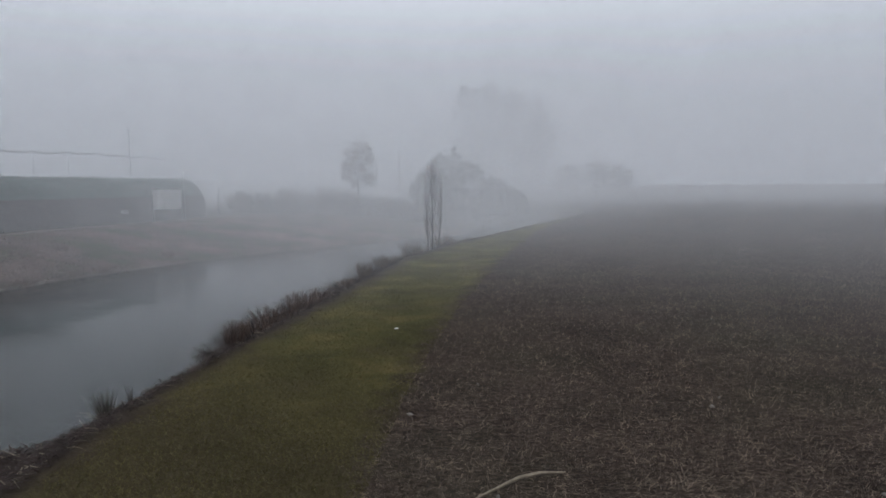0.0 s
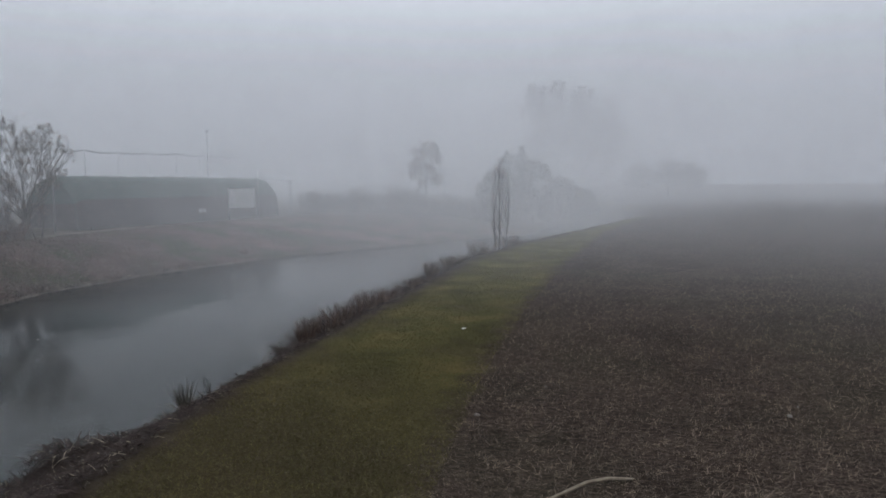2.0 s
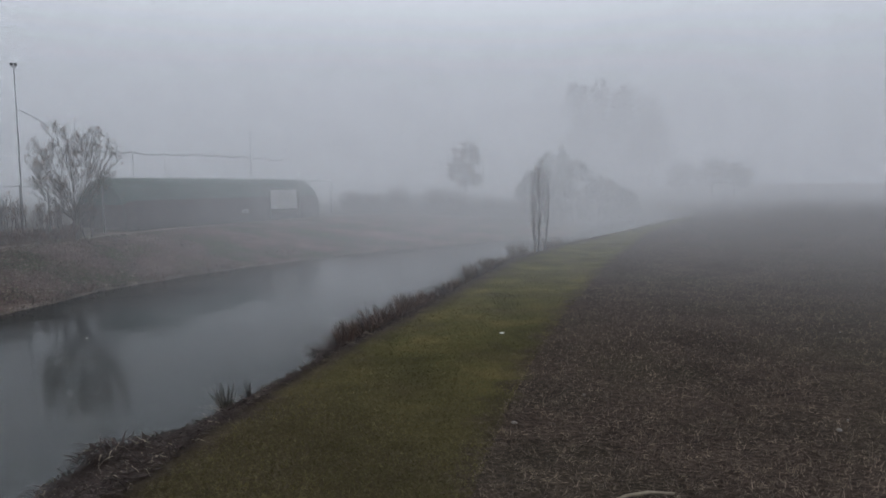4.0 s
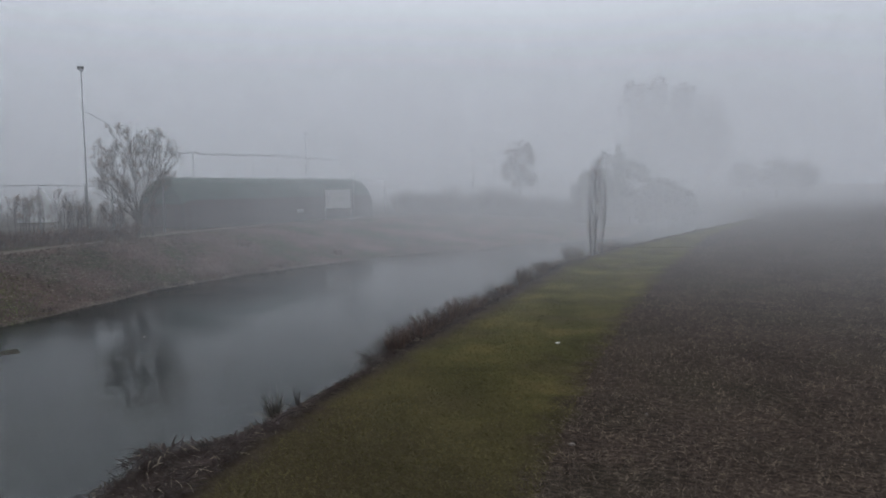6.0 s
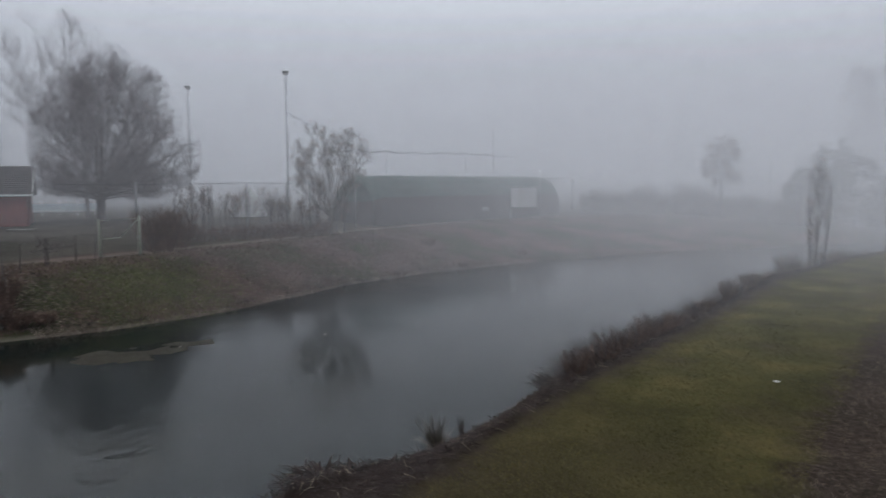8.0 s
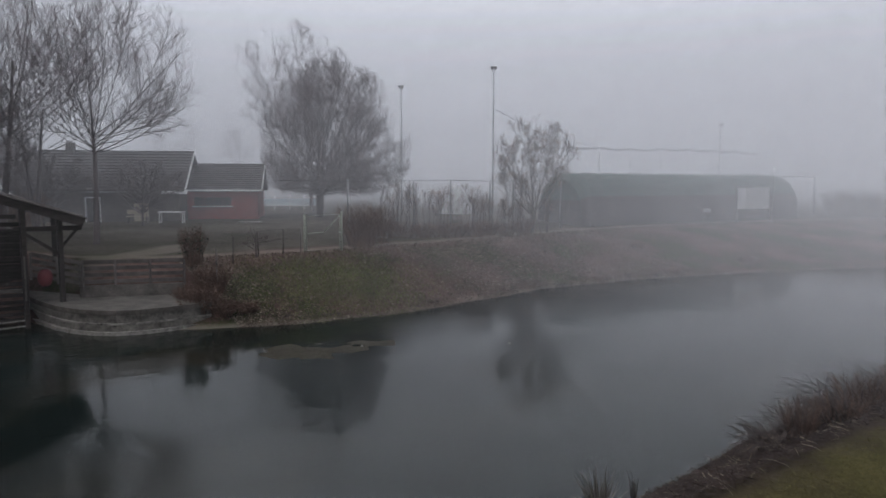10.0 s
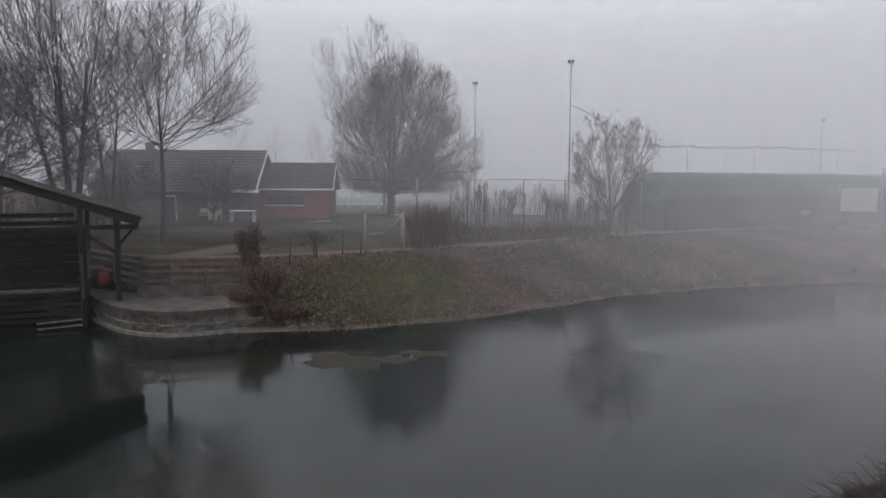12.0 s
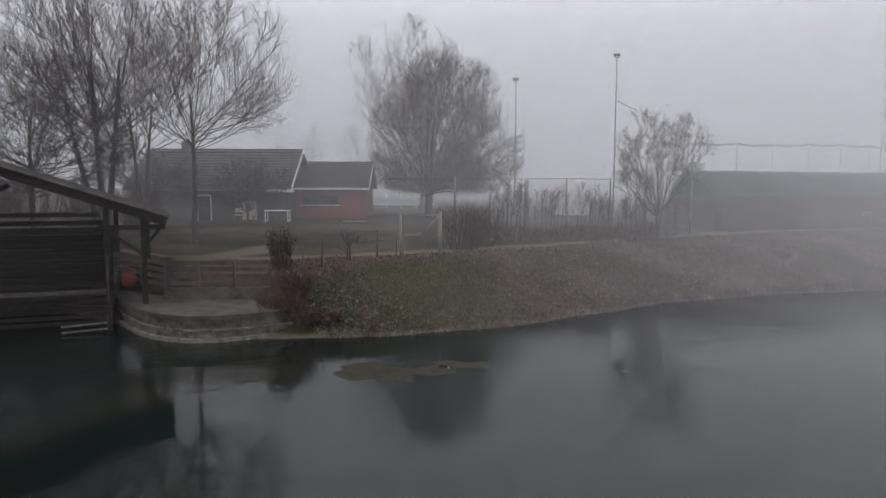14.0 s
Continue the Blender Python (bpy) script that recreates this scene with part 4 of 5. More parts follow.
framed("banner", (-26.6, 64.9), (-24.5, 66.4), 1.25, 3.15, "pale white canvas banner before the green tunnel", "banner", M_SHEET, thick=0.04)
_p = base("flag_pole", (-24.3, 66.6, 0.1))
rod("pole", [(0, 0, -0.1), (0, 0, 4.6)], 0.04, M_POLE, _p)
rod("cap", [(0, 0, 4.6), (0, 0, 4.66)], 0.09, M_GALV, _p)
tagged(_p, "pale steel pole beside the banner", "pole")
framed("goal_frame", (-28.2, 77.9), (-25.4, 80.2), 0.5, 4.1, "dark thin metal frame at the tunnel's end", "goal frame")
_p = base("trailer_box", (-28.6, 63.0, 0.2), 70)
box("body", (0.9, 0.7, 0.35), pose(0, 0, 0.95), M_POLE, _p, bevel=0.05)
for sx in (-0.4, 0.4):
    bm = bmesh.new()
    bmesh.ops.create_cone(bm, cap_ends=True, segments=16, radius1=0.32, radius2=0.32, depth=0.14, matrix=pose(sx, -0.3, 0.33, 90, 0, 0))
    part("wheel", bm, M_NET, _p)
tagged(_p, "small pale trailer box standing in the grass", "trailer")

# white heap under a sheet in the gardens
_p = base("white_tarp_heap", (-46.4, 50.6, ground(-46.4, 50.6) - 0.1))
_v, _f = [], []
for i in range(9):
    for j in range(16):
        a = 2 * math.pi * j / 16
        rr = 1.5 * (1 - (i / 8) ** 1.5) + 0.02
        _v.append((rr * math.cos(a) * 1.1 + 0.5 * i / 8, rr * math.sin(a) * (1 + 0.12 * math.sin(3 * a)), 2.7 * (i / 8) * (1 + 0.05 * math.sin(5 * a))))
for i in range(8):
    for j in range(16):
        _f.append((i * 16 + j, i * 16 + (j + 1) % 16, (i + 1) * 16 + (j + 1) % 16, (i + 1) * 16 + j))
mesh_object("sheet", _v, _f, M_SHEET, _p, smooth=True)
tagged(_p, "pointed white tarpaulin heap behind the saplings", "tarpaulin")


# ---- gate and fence on the bank top ----
def gate():
    a, b = Vector((-29.9, 23.5, 0)), Vector((-29.25, 25.2, 0))
    za, zb = ground(a.x, a.y), ground(b.x, b.y)
    root = base("garden_gate", (a.x, a.y, za))
    u = b - a
    top = 1.83
    rod("post", [(0, 0, -0.1), (0, 0, top)], 0.045, M_GATE, root)
    rod("post", [u + Vector((0, 0, -0.1)), u + Vector((0, 0, top + 0.12))], 0.055, M_GATE, root)
    for p, z in ((Vector((0, 0, 0)), top), (u, top + 0.12)):
        rod("post_cap", [p + Vector((0, 0, z)), p + Vector((0, 0, z + 0.04))], 0.06, M_GATE, root)
    i, j = u * 0.05, u * 0.95
    leaf = rod("gate_frame", [i + Vector((0, 0, 0.1)), i + Vector((0, 0, top - 0.05)), j + Vector((0, 0, top + 0.0)), j + Vector((0, 0, 0.14)), i + Vector((0, 0, 0.1))], 0.024, M_GATE, root)
    rod("mid_rail", [i + Vector((0, 0, 0.92)), u * 0.52 + Vector((0, 0, 0.97))], 0.025, M_GATE, leaf)
    rod("diagonal_brace", [u * 0.52 + Vector((0, 0, 0.97)), j + Vector((0, 0, top - 0.05))], 0.025, M_GATE, leaf)
    rod("latch", [u * 0.9 + Vector((0.04, 0, 0.95)), u * 1.0 + Vector((0.04, 0, 0.95))], 0.02, M_GALV, leaf)
    return tagged(root, "pale green tubular steel garden gate with diagonal brace", "gate")


gate()


def wire_fence(points, h, label):
    root = base("wire_fence", (points[0][0], points[0][1], 0))
    o = Vector((points[0][0], points[0][1], 0))
    tops = []
    for k, (x, y) in enumerate(points):
        p = Vector((x, y, ground(x, y))) - o
        tip = p + Vector((0.03 * (-1) ** k, 0.04 * (k % 3 - 1), h))
        rod("post", [p - Vector((0, 0, 0.1)), tip], 0.028, M_TIMBER_GREY, root)
        tops.append((p, tip))
    for z in (0.25, 0.6, 0.97):
        rod("wire", [a.lerp(b, z) for a, b in tops], 0.005, M_NET, root, sides=4)
    return tagged(root, label, "fence")


wire_fence([(-27.2, 17.6), (-28.4, 18.2), (-29.3, 19.4), (-29.7, 20.9), (-29.9, 22.3), (-29.95, 23.3)], 1.2, "low sagging wire fence with thin wooden posts")


# ---- the river terrace and its railing ----
U, V = Vector((0.569, 0.822, 0)), Vector((-0.822, 0.569, 0))


def terrace():
    root = base("river_terrace", (-29.0, 14.5, 0))
    o = Vector((-29.0, 14.5, 0))
    edge = [(-34.9, 12.45), (-31.2, 12.3), (-29.3, 12.45), (-28.3, 12.7), (-27.5, 13.1), (-26.95, 13.6), (-26.6, 14.3), (-26.45, 15.1), (-26.4, 16.0), (-26.4, 16.9)]
    back = [(-29.0, 17.1), (-30.9, 13.9), (-34.9, 13.9)]

    def ring(outset):
        pts = []
        for k, (x, y) in enumerate(edge):
            a, b = edge[max(k - 1, 0)], edge[min(k + 1, len(edge) - 1)]
            t = Vector((b[0] - a[0], b[1] - a[1], 0)).normalized()
            pts.append(Vector((x, y, 0)) + Vector((t.y, -t.x, 0)) * outset - o)
        return pts + [Vector((x, y, 0)) - o for x, y in back]

    def slab(name, outset, z0, z1, mat, label):
        low, n = ring(outset), len(edge) + len(back)
        verts = [p + Vector((0, 0, z0)) for p in low] + [p + Vector((0, 0, z1)) for p in low]
        faces = [tuple(range(n, 2 * n)), tuple(reversed(range(n)))] + [(k, (k + 1) % n, n + (k + 1) % n, n + k) for k in range(n)]
        return mesh_object(name, verts, faces, mat, root, label)

    slab("footing", 0.16, -2.4, -1.84, M_LIME, "pale limescale footing band at the waterline")
    slab("wall", 0.0, -1.84, -1.24, M_CONCRETE_WET, "damp mossy concrete river wall")
    slab("drip_course", 0.05, -1.60, -1.54, M_LIME, "pale crumbling drip course")
    slab("ledge", 0.09, -1.24, -1.06, M_CONCRETE, "grey concrete terrace slab with worn edge")
    a, b = Vector((-30.85, 13.65, 0)) - o, Vector((-28.95, 17.05, 0)) - o
    beam("kerb", a + Vector((0, 0, -0.84)), b + Vector((0, 0, -0.84)), 0.22, 0.46, M_CONCRETE, root, "low stained concrete kerb wall", 0.02)
    return tagged(root, "rounded concrete river terrace with stained wall", "terrace")


terrace()


def railing(a, b, z0, z1, boards, posts, label, name="board_railing"):
    """Horizontal boards on posts between the points a and b, z0 and z1 being the foot heights at both ends."""
    a, b = Vector((*a, z0)), Vector((*b, z1))
    root = base(name, a)
    u = b - a
    side = Vector((-u.y, u.x, 0)).normalized() * 0.05
    rng = random.Random(5)
    for k in range(posts):
        p = u * (k / (posts - 1))
        beam("post", p - Vector((0, 0, 0.05)), p + Vector((0, 0, 0.98)), 0.08, 0.08, M_TIMBER_GREY, root)
    for k in range(boards):
        z = 0.14 + k * 0.80 / (boards - 1)
        e = [rng.uniform(-0.015, 0.015) for _ in range(2)]
        beam("board", side + Vector((0, 0, z + e[0])), u + side + Vector((0, 0, z + e[1])), 0.03, 0.16, M_TIMBER_GREY, root)
    return tagged(root, label, "railing")


railing((-30.85, 13.65), (-28.95, 17.05), -0.61, -0.61, 4, 4, "weathered grey board railing on the concrete kerb")


# ---- the open boathouse over the water ----
BU, BV = Vector((0.232, 0.973, 0)), Vector((-0.973, 0.232, 0))


def boathouse():
    o = Vector((-30.1, 12.8, 0))
    root = base("boathouse", (o.x, o.y, 0))

    def P(u, v, z):
        return BU * u + BV * v + Vector((0, 0, z))

    eave, ridge, zr, ze = 0.85, -7.2, 4.78, 2.04
    slope = (zr - ze) / (eave - ridge)
    for v in (0.0, 5.6):
        beam("barge_board", P(eave - 0.05, v - 0.25, ze - 0.10), P(ridge, v - 0.25, zr - 0.10), 0.06, 0.30, M_TIMBER, root)
        beam("barge_board", P(2 * ridge - eave, v - 0.25, ze - 0.10), P(ridge, v - 0.25, zr - 0.10), 0.06, 0.30, M_TIMBER, root)
    for v in (0.15, 1.9, 3.7, 5.4):
        beam("rafter", P(eave - 0.15, v, ze - 0.13), P(ridge, v, zr - 0.13), 0.12, 0.20, M_TIMBER, root)
        beam("rafter", P(2 * ridge - eave, v, ze - 0.13), P(ridge, v, zr - 0.13), 0.12, 0.20, M_TIMBER, root)
    for s in (1, -1):
        ue = eave if s > 0 else 2 * ridge - eave
        verts = [P(ue, -0.32, ze), P(ridge, -0.32, zr), P(ridge, 5.7, zr), P(ue, 5.7, ze)]
        verts += [p + Vector((0, 0, 0.05)) for p in verts]
        f = [(0, 1, 2, 3), (7, 6, 5, 4), (0, 4, 5, 1), (1, 5, 6, 2), (2, 6, 7, 3), (3, 7, 4, 0)]
        mesh_object("roof_deck", verts, f, M_TIMBER, root)
    # roof tiles, course by course on the visible slope
    tv = [(-0.17, -0.15, 0.0), (0.17, -0.15, 0.0), (0.17, 0.15, 0.0), (-0.17, 0.15, 0.0), (-0.17, -0.15, 0.035), (0.17, -0.15, 0.035), (0.17, 0.0, 0.06), (-0.17, 0.0, 0.06), (0.17, 0.15, 0.035), (-0.17, 0.15, 0.035)]
    tf = [(0, 3, 2, 1), (4, 5, 6, 7), (7, 6, 8, 9), (0, 1, 5, 4), (2, 3, 9, 8), (1, 2, 8, 6, 5), (0, 4, 7, 9, 3)]
    tile_mesh = bpy.data.meshes.new("roof_tile")
    tile_mesh.from_pydata(tv, [], tf)
    tile_mesh.materials.append(M_TILE)
    turn = math.atan2(BU.y, BU.x)
    rng = random.Random(9)
    n_u = int((eave - ridge) / 0.30)
    for i in range(n_u):
        for j in range(9):
            uu = eave - 0.12 - i * 0.30
            p = P(uu, -0.25 + j * 0.30, ze + slope * (eave - uu) + 0.055 + rng.uniform(0, 0.012))
            ob = new("roof_tile", tile_mesh)
            ob.parent = root
            ob.matrix_basis = Matrix.Translation(p) @ Matrix.Rotation(turn, 4, "Z") @ Matrix.Rotation(math.atan(slope) + rng.uniform(0.0, 0.09), 4, "Y") @ Matrix.Rotation(rng.uniform(-0.03, 0.03), 4, "Z")
    # posts, ties and braces
    for u, z0 in ((0.0, -1.08), (-1.2, -2.3), (-6.2, -2.3), (-12.0, -2.3), (-17.0, -2.3)):
        for v in (0.1, 5.3):
            zt = ze + slope * (min(eave - u, u - 2 * ridge + eave)) - 0.2
            beam("post", P(u, v, z0), P(u, v, zt), 0.17, 0.17, M_TIMBER, root)
    for z, v in ((2.22, 0.1), (1.93, 0.25), (1.62, 0.1)):
        beam("tie_beam", P(-17.5, v, z), P(-1.2 if z < 2 else -1.4, v, z), 0.12, 0.16, M_TIMBER, root)
    beam("tie_beam", P(-1.5, 0.1, 1.75), P(0.75, 0.1, 1.75), 0.12, 0.18, M_TIMBER, root)
    beam("brace", P(-1.2, 0.1, 1.62), P(0.0, 0.1, 0.75), 0.10, 0.12, M_TIMBER, root)
    beam("brace", P(-6.2, 0.1, 2.1), P(-4.1, 0.1, 3.25), 0.12, 0.16, M_TIMBER, root)
    beam("brace", P(0.0, 0.1, 1.0), P(0.7, 0.1, 1.85), 0.08, 0.1, M_TIMBER, root)
    # board wall facing the water, with open gaps
    rng = random.Random(12)
    for k in range(15):
        z = 1.25 - k * 0.235
        beam("wall_board", P(-17.0, 1.2 + rng.uniform(-0.02, 0.02), z + rng.uniform(-0.02, 0.02)), P(-1.15, 1.2, z + rng.uniform(-0.02, 0.02)), 0.03, 0.15, M_TIMBER, root)
    for k in range(12):
        z = 1.3 - k * 0.30
        beam("back_board", P(-17.0, 5.5, z), P(-1.15, 5.5, z), 0.03, 0.29, M_TIMBER, root)
    for k in range(12):
        z = 1.3 - k * 0.30
        beam("side_board", P(-1.12, 1.2, z), P(-1.12, 5.5, z), 0.03, 0.26, M_TIMBER, root)
    beam("floor_beam", P(-17, 0.3, -0.55), P(-1.3, 0.3, -0.55), 0.2, 0.12, M_TIMBER_GREY, root)
    rod("downpipe", [P(-1.2, -0.06, 0.75), P(-1.2, -0.06, -0.9)], 0.035, M_CONCRETE, root)
    return tagged(root, "dark open timber boathouse with mossy tiled roof", "boathouse")


boathouse()
O2 = Vector((-30.1, 12.8, 0))
_a, _b2 = O2 + BU * -1.0 + BV * 0.5, O2 + BU * 0.75 + BV * 0.6
railing((_a.x, _a.y), (_b2.x, _b2.y), -0.15, -0.62, 4, 3, "dark sloping board railing beside the boathouse post")
_p = base("mooring_buoy", O2 + BU * -0.55 + BV * 0.3 + Vector((0, 0, -0.12)), math.degrees(math.atan2(BU.y, BU.x)))
_v, _f = [], []
for i in range(11):
    for j in range(16):
        a, b = math.pi * i / 10, 2 * math.pi * j / 16
        rr = 0.25 * math.sin(a) ** 0.75 + 0.012
        _v.append((rr * math.cos(b), rr * 0.8 * math.sin(b), -0.34 * math.cos(a)))
        if i < 10:
            _f.append((i * 16 + j, i * 16 + (j + 1) % 16, (i + 1) * 16 + (j + 1) % 16, (i + 1) * 16 + j))
mesh_object("float", _v, _f, M_REDPLASTIC, _p, smooth=True)
rod("hanging_rope", [(0, 0, 0.38), (0.02, 0.05, 0.62), (0.0, 0.12, 0.8)], 0.015, M_TIMBER_GREY, _p, sides=5)
tagged(_p, "faded red plastic mooring buoy hanging by the railing", "buoy")
_p = base("mooring_rail", O2 + BU * -2.0 + BV * -0.2 + Vector((0, 0, WATER)), math.degrees(math.atan2(BU.y, BU.x)))
for x in (-0.5, 0.5):
    rod("post", [(x, 0.03, -0.4), (x, 0.03, 0.34)], 0.025, M_TIMBER, _p)
for z in (0.33, 0.12):
    box("rail", (1.45, 0.03, 0.055), pose(0, -0.04, z, 0, -2.5, 0), M_LIME, _p)
tagged(_p, "low pale mooring rail standing in the water", "rail")


# ---- the house and its red annex ----
HX = math.degrees(math.atan2(U.y, U.x))


def gable_roof(root, length, depth, ze, zr, mat, over=0.35, name="roof"):
    """Two slopes with courses of tiles, the ridge along the length."""
    for s in (0, 1):
        y0, y1 = (-over, depth / 2) if s == 0 else (depth + over, depth / 2)
        n = 13
        verts, faces = [], []
        for k in range(n):
            for (q, dz) in ((k / n, 0.045), ((k + 1) / n, 0.0)):
                y, z = y0 + (y1 - y0) * q, ze + (zr - ze) * q + dz
                verts += [(-over, y, z), (length + over, y, z)]
        for k in range(n * 2 - 1):
            a = 2 * k
            faces.append((a, a + 1, a + 3, a + 2) if s == 0 else (a + 2, a + 3, a + 1, a))
        b = len(verts)
        verts += [(-over, y0, ze - 0.14), (length + over, y0, ze - 0.14), (length + over, y1, zr - 0.14), (-over, y1, zr - 0.14)]
        faces += [(b, b + 3, b + 2, b + 1), (0, b, b + 1, 1)]
        r = mesh_object(name, verts, faces, mat, root)
    box("ridge_cap", (length + 2 * over, 0.22, 0.08), pose(length / 2, depth / 2, zr + 0.05), mat, root)


def walls(root, length, depth, h, zr, mat, t=0.25, hole=None):
    """Four walls, the front one with an opening (x0, x1, z0, z1) through it."""
    if hole:
        x0, x1, z0, z1 = hole
        for size, mid in (((x0, t, h), (x0 / 2, t / 2, h / 2)), ((length - x1, t, h), ((length + x1) / 2, t / 2, h / 2)),
                          ((x1 - x0, t, z0), ((x0 + x1) / 2, t / 2, z0 / 2)), ((x1 - x0, t, h - z1), ((x0 + x1) / 2, t / 2, (h + z1) / 2))):
            if min(size) > 0.01:
                box("front_wall", size, pose(*mid), mat, root)
    else:
        box("front_wall", (length, t, h), pose(length / 2, t / 2, h / 2), mat, root)
    box("back_wall", (length, t, h), pose(length / 2, depth - t / 2, h / 2), mat, root)
    for x in (0, length - t):
        verts = [(x, t + 0.003, 0), (x, depth - t - 0.003, 0), (x, depth - t - 0.003, h), (x, depth / 2, zr - 0.16), (x, t + 0.003, h)]
        verts += [(x + t, v[1], v[2]) for v in verts]
        mesh_object("gable_wall", verts, [(4, 3, 2, 1, 0), (5, 6, 7, 8, 9)] + [(k, (k + 1) % 5, 5 + (k + 1) % 5, 5 + k) for k in range(5)], mat, root)


def annex():
    root = base("red_annex", (-53.1, 28.1, 0.58), HX)
    walls(root, 5.45, 6.0, 2.25, 4.2, M_RED, hole=(0.75, 3.5, 1.05, 1.75))
    gable_roof(root, 5.45, 6.0, 2.3, 4.25, M_ROOF)
    w = base("window", (0, 0, 0))
    w.parent = root
    for k in range(4):
        box("pane", (0.64, 0.02, 0.62), pose(1.1 + k * 0.687, 0.12, 1.4), M_GLASS, w)
        box("mullion", (0.05, 0.08, 0.7), pose(0.78 + k * 0.687, 0.10, 1.4), M_TIMBER, w)
    box("sill", (2.95, 0.2, 0.06), pose(2.1, -0.05, 1.02), M_WHITE, w)
    box("gutter", (6.2, 0.14, 0.12), pose(2.72, -0.43, 2.24), M_WHITE, root, bevel=0.02)
    beam("verge_board", (5.82, -0.4, 2.3), (5.82, 3.0, 4.25), 0.05, 0.2, M_WHITE, root)
    box("plinth", (6.9, 1.0, 0.12), pose(3.4, -0.62, 0.0), M_CONCRETE, root, bevel=0.02)
    return tagged(root, "low red brick annex with dark tiled roof", "building")


annex()


def house():
    root = base("house", (-56.6, 17.6, 0.45), HX)
    L, D = 10.9, 8.0
    walls(root, L, D, 2.35, 5.2, M_WALL, hole=(4.55, 5.6, 0.02, 1.95))
    gable_roof(root, L, D, 2.4, 5.25, M_ROOF, over=0.45)
    door = base("glazed_door", (0, 0, 0))
    door.parent = root
    for x in (4.59, 5.56):
        box("door_frame", (0.08, 0.1, 1.9), pose(x, 0.1, 0.97), M_WHITE, door)
    box("door_frame", (1.05, 0.1, 0.08), pose(5.075, 0.1, 1.9), M_WHITE, door)
    box("door_frame", (0.9, 0.1, 0.1), pose(5.075, 0.1, 0.08), M_WHITE, door)
    box("pane", (0.88, 0.02, 1.8), pose(5.075, 0.12, 0.97), M_GLASS, door)
    box("gutter", (L + 1.0, 0.14, 0.12), pose(L / 2, -0.53, 2.3), M_POLE, root, bevel=0.02)
    beam("verge_board", (L + 0.48, -0.5, 2.4), (L + 0.48, 4.0, 5.25), 0.05, 0.22, M_WHITE, root, "white painted verge board")
    box("white_fascia", (1.9, 0.05, 0.22), pose(L - 0.3, -0.62, 2.28), M_WHITE, root)
    box("cream_panel", (1.0, 0.04, 1.5), pose(8.3, -0.03, 0.75), M_CREAM, root, "cream plaster wall panel")
    box("chimney", (0.55, 0.55, 1.0), pose(2.6, 3.8, 5.4), M_WALL, root, bevel=0.02)
    return tagged(root, "long low house with dark roof and glazed door", "house")


house()
_p = base("garden_table", (-48.4, 25.1, ground(-48.4, 25.1)), HX)
box("tabletop", (1.7, 0.8, 0.05), pose(0, 0, 0.75), M_WHITE, _p, bevel=0.015)
for sx in (-0.75, 0.75):
    for sy in (-0.32, 0.32):
        box("leg", (0.06, 0.06, 0.75), pose(sx, sy, 0.365), M_WHITE, _p)
tagged(_p, "white plastic garden table before the house", "table")
_p = base("garden_bench", (-50.0, 23.4, ground(-50, 23.4)), HX)
box("seat", (1.4, 0.4, 0.05), pose(0, 0, 0.45), M_CREAM, _p, bevel=0.01)
box("backrest", (1.4, 0.05, 0.3), pose(0, 0.2, 0.75), M_CREAM, _p, bevel=0.01)
for sx in (-0.6, 0.6):
    box("leg", (0.06, 0.36, 0.45), pose(sx, 0, 0.21), M_TIMBER_GREY, _p)
tagged(_p, "pale wooden garden bench by the house wall", "bench")
_p = base("pitch_barrier", (-66.2, 42.1, 0.6), HX)
box("hoarding", (6.4, 0.05, 0.75), pose(3.0, 0.1, 0.75), mottled("pale_blue_boards", (0.35, 0.45, 0.5), (0.5, 0.6, 0.64), 0.5), _p)
for k in range(5):
    rod("post", [(k * 1.5, 0, -0.1), (k * 1.5, 0, 1.45)], 0.04, M_WHITE, _p)
rod("rail", [(-0.3, 0, 0.45), (6.4, 0, 0.45)], 0.04, M_WHITE, _p)
tagged(_p, "white rail with pale blue boards at a sports pitch", "barrier")
_p = base("paving_slab", (-45.6, 29.4, ground(-45.6, 29.4) + 0.02), HX)
box("slab", (1.6, 0.7, 0.08), pose(0, 0, 0.02), M_LIME, _p, bevel=0.015)
tagged(_p, "pale concrete slab lying in the lawn", "slab")


# ---- near bank: reeds, dead leaves, twigs ----
def blade(verts, faces, foot, way, length, width, droop, rng):
    side = way.cross(Vector((0, 0, 1)))
    side = side.normalized() if side.length > 1e-3 else Vector((1, 0, 0))
    n0 = len(verts)
    p, d = foot.copy(), way.normalized()
    steps = 4
    for k in range(steps + 1):
        w = width * (1 - (k / steps) ** 2) + 0.0015
        verts += [p - side * w, p + side * w]
        d = (d + Vector((0, 0, -droop / steps)) + Vector((rng.gauss(0, 0.05), rng.gauss(0, 0.05), 0))).normalized()
        p = p + d * (length / steps)
    faces += [(n0 + 2 * k, n0 + 2 * k + 1, n0 + 2 * k + 3, n0 + 2 * k + 2) for k in range(steps)]


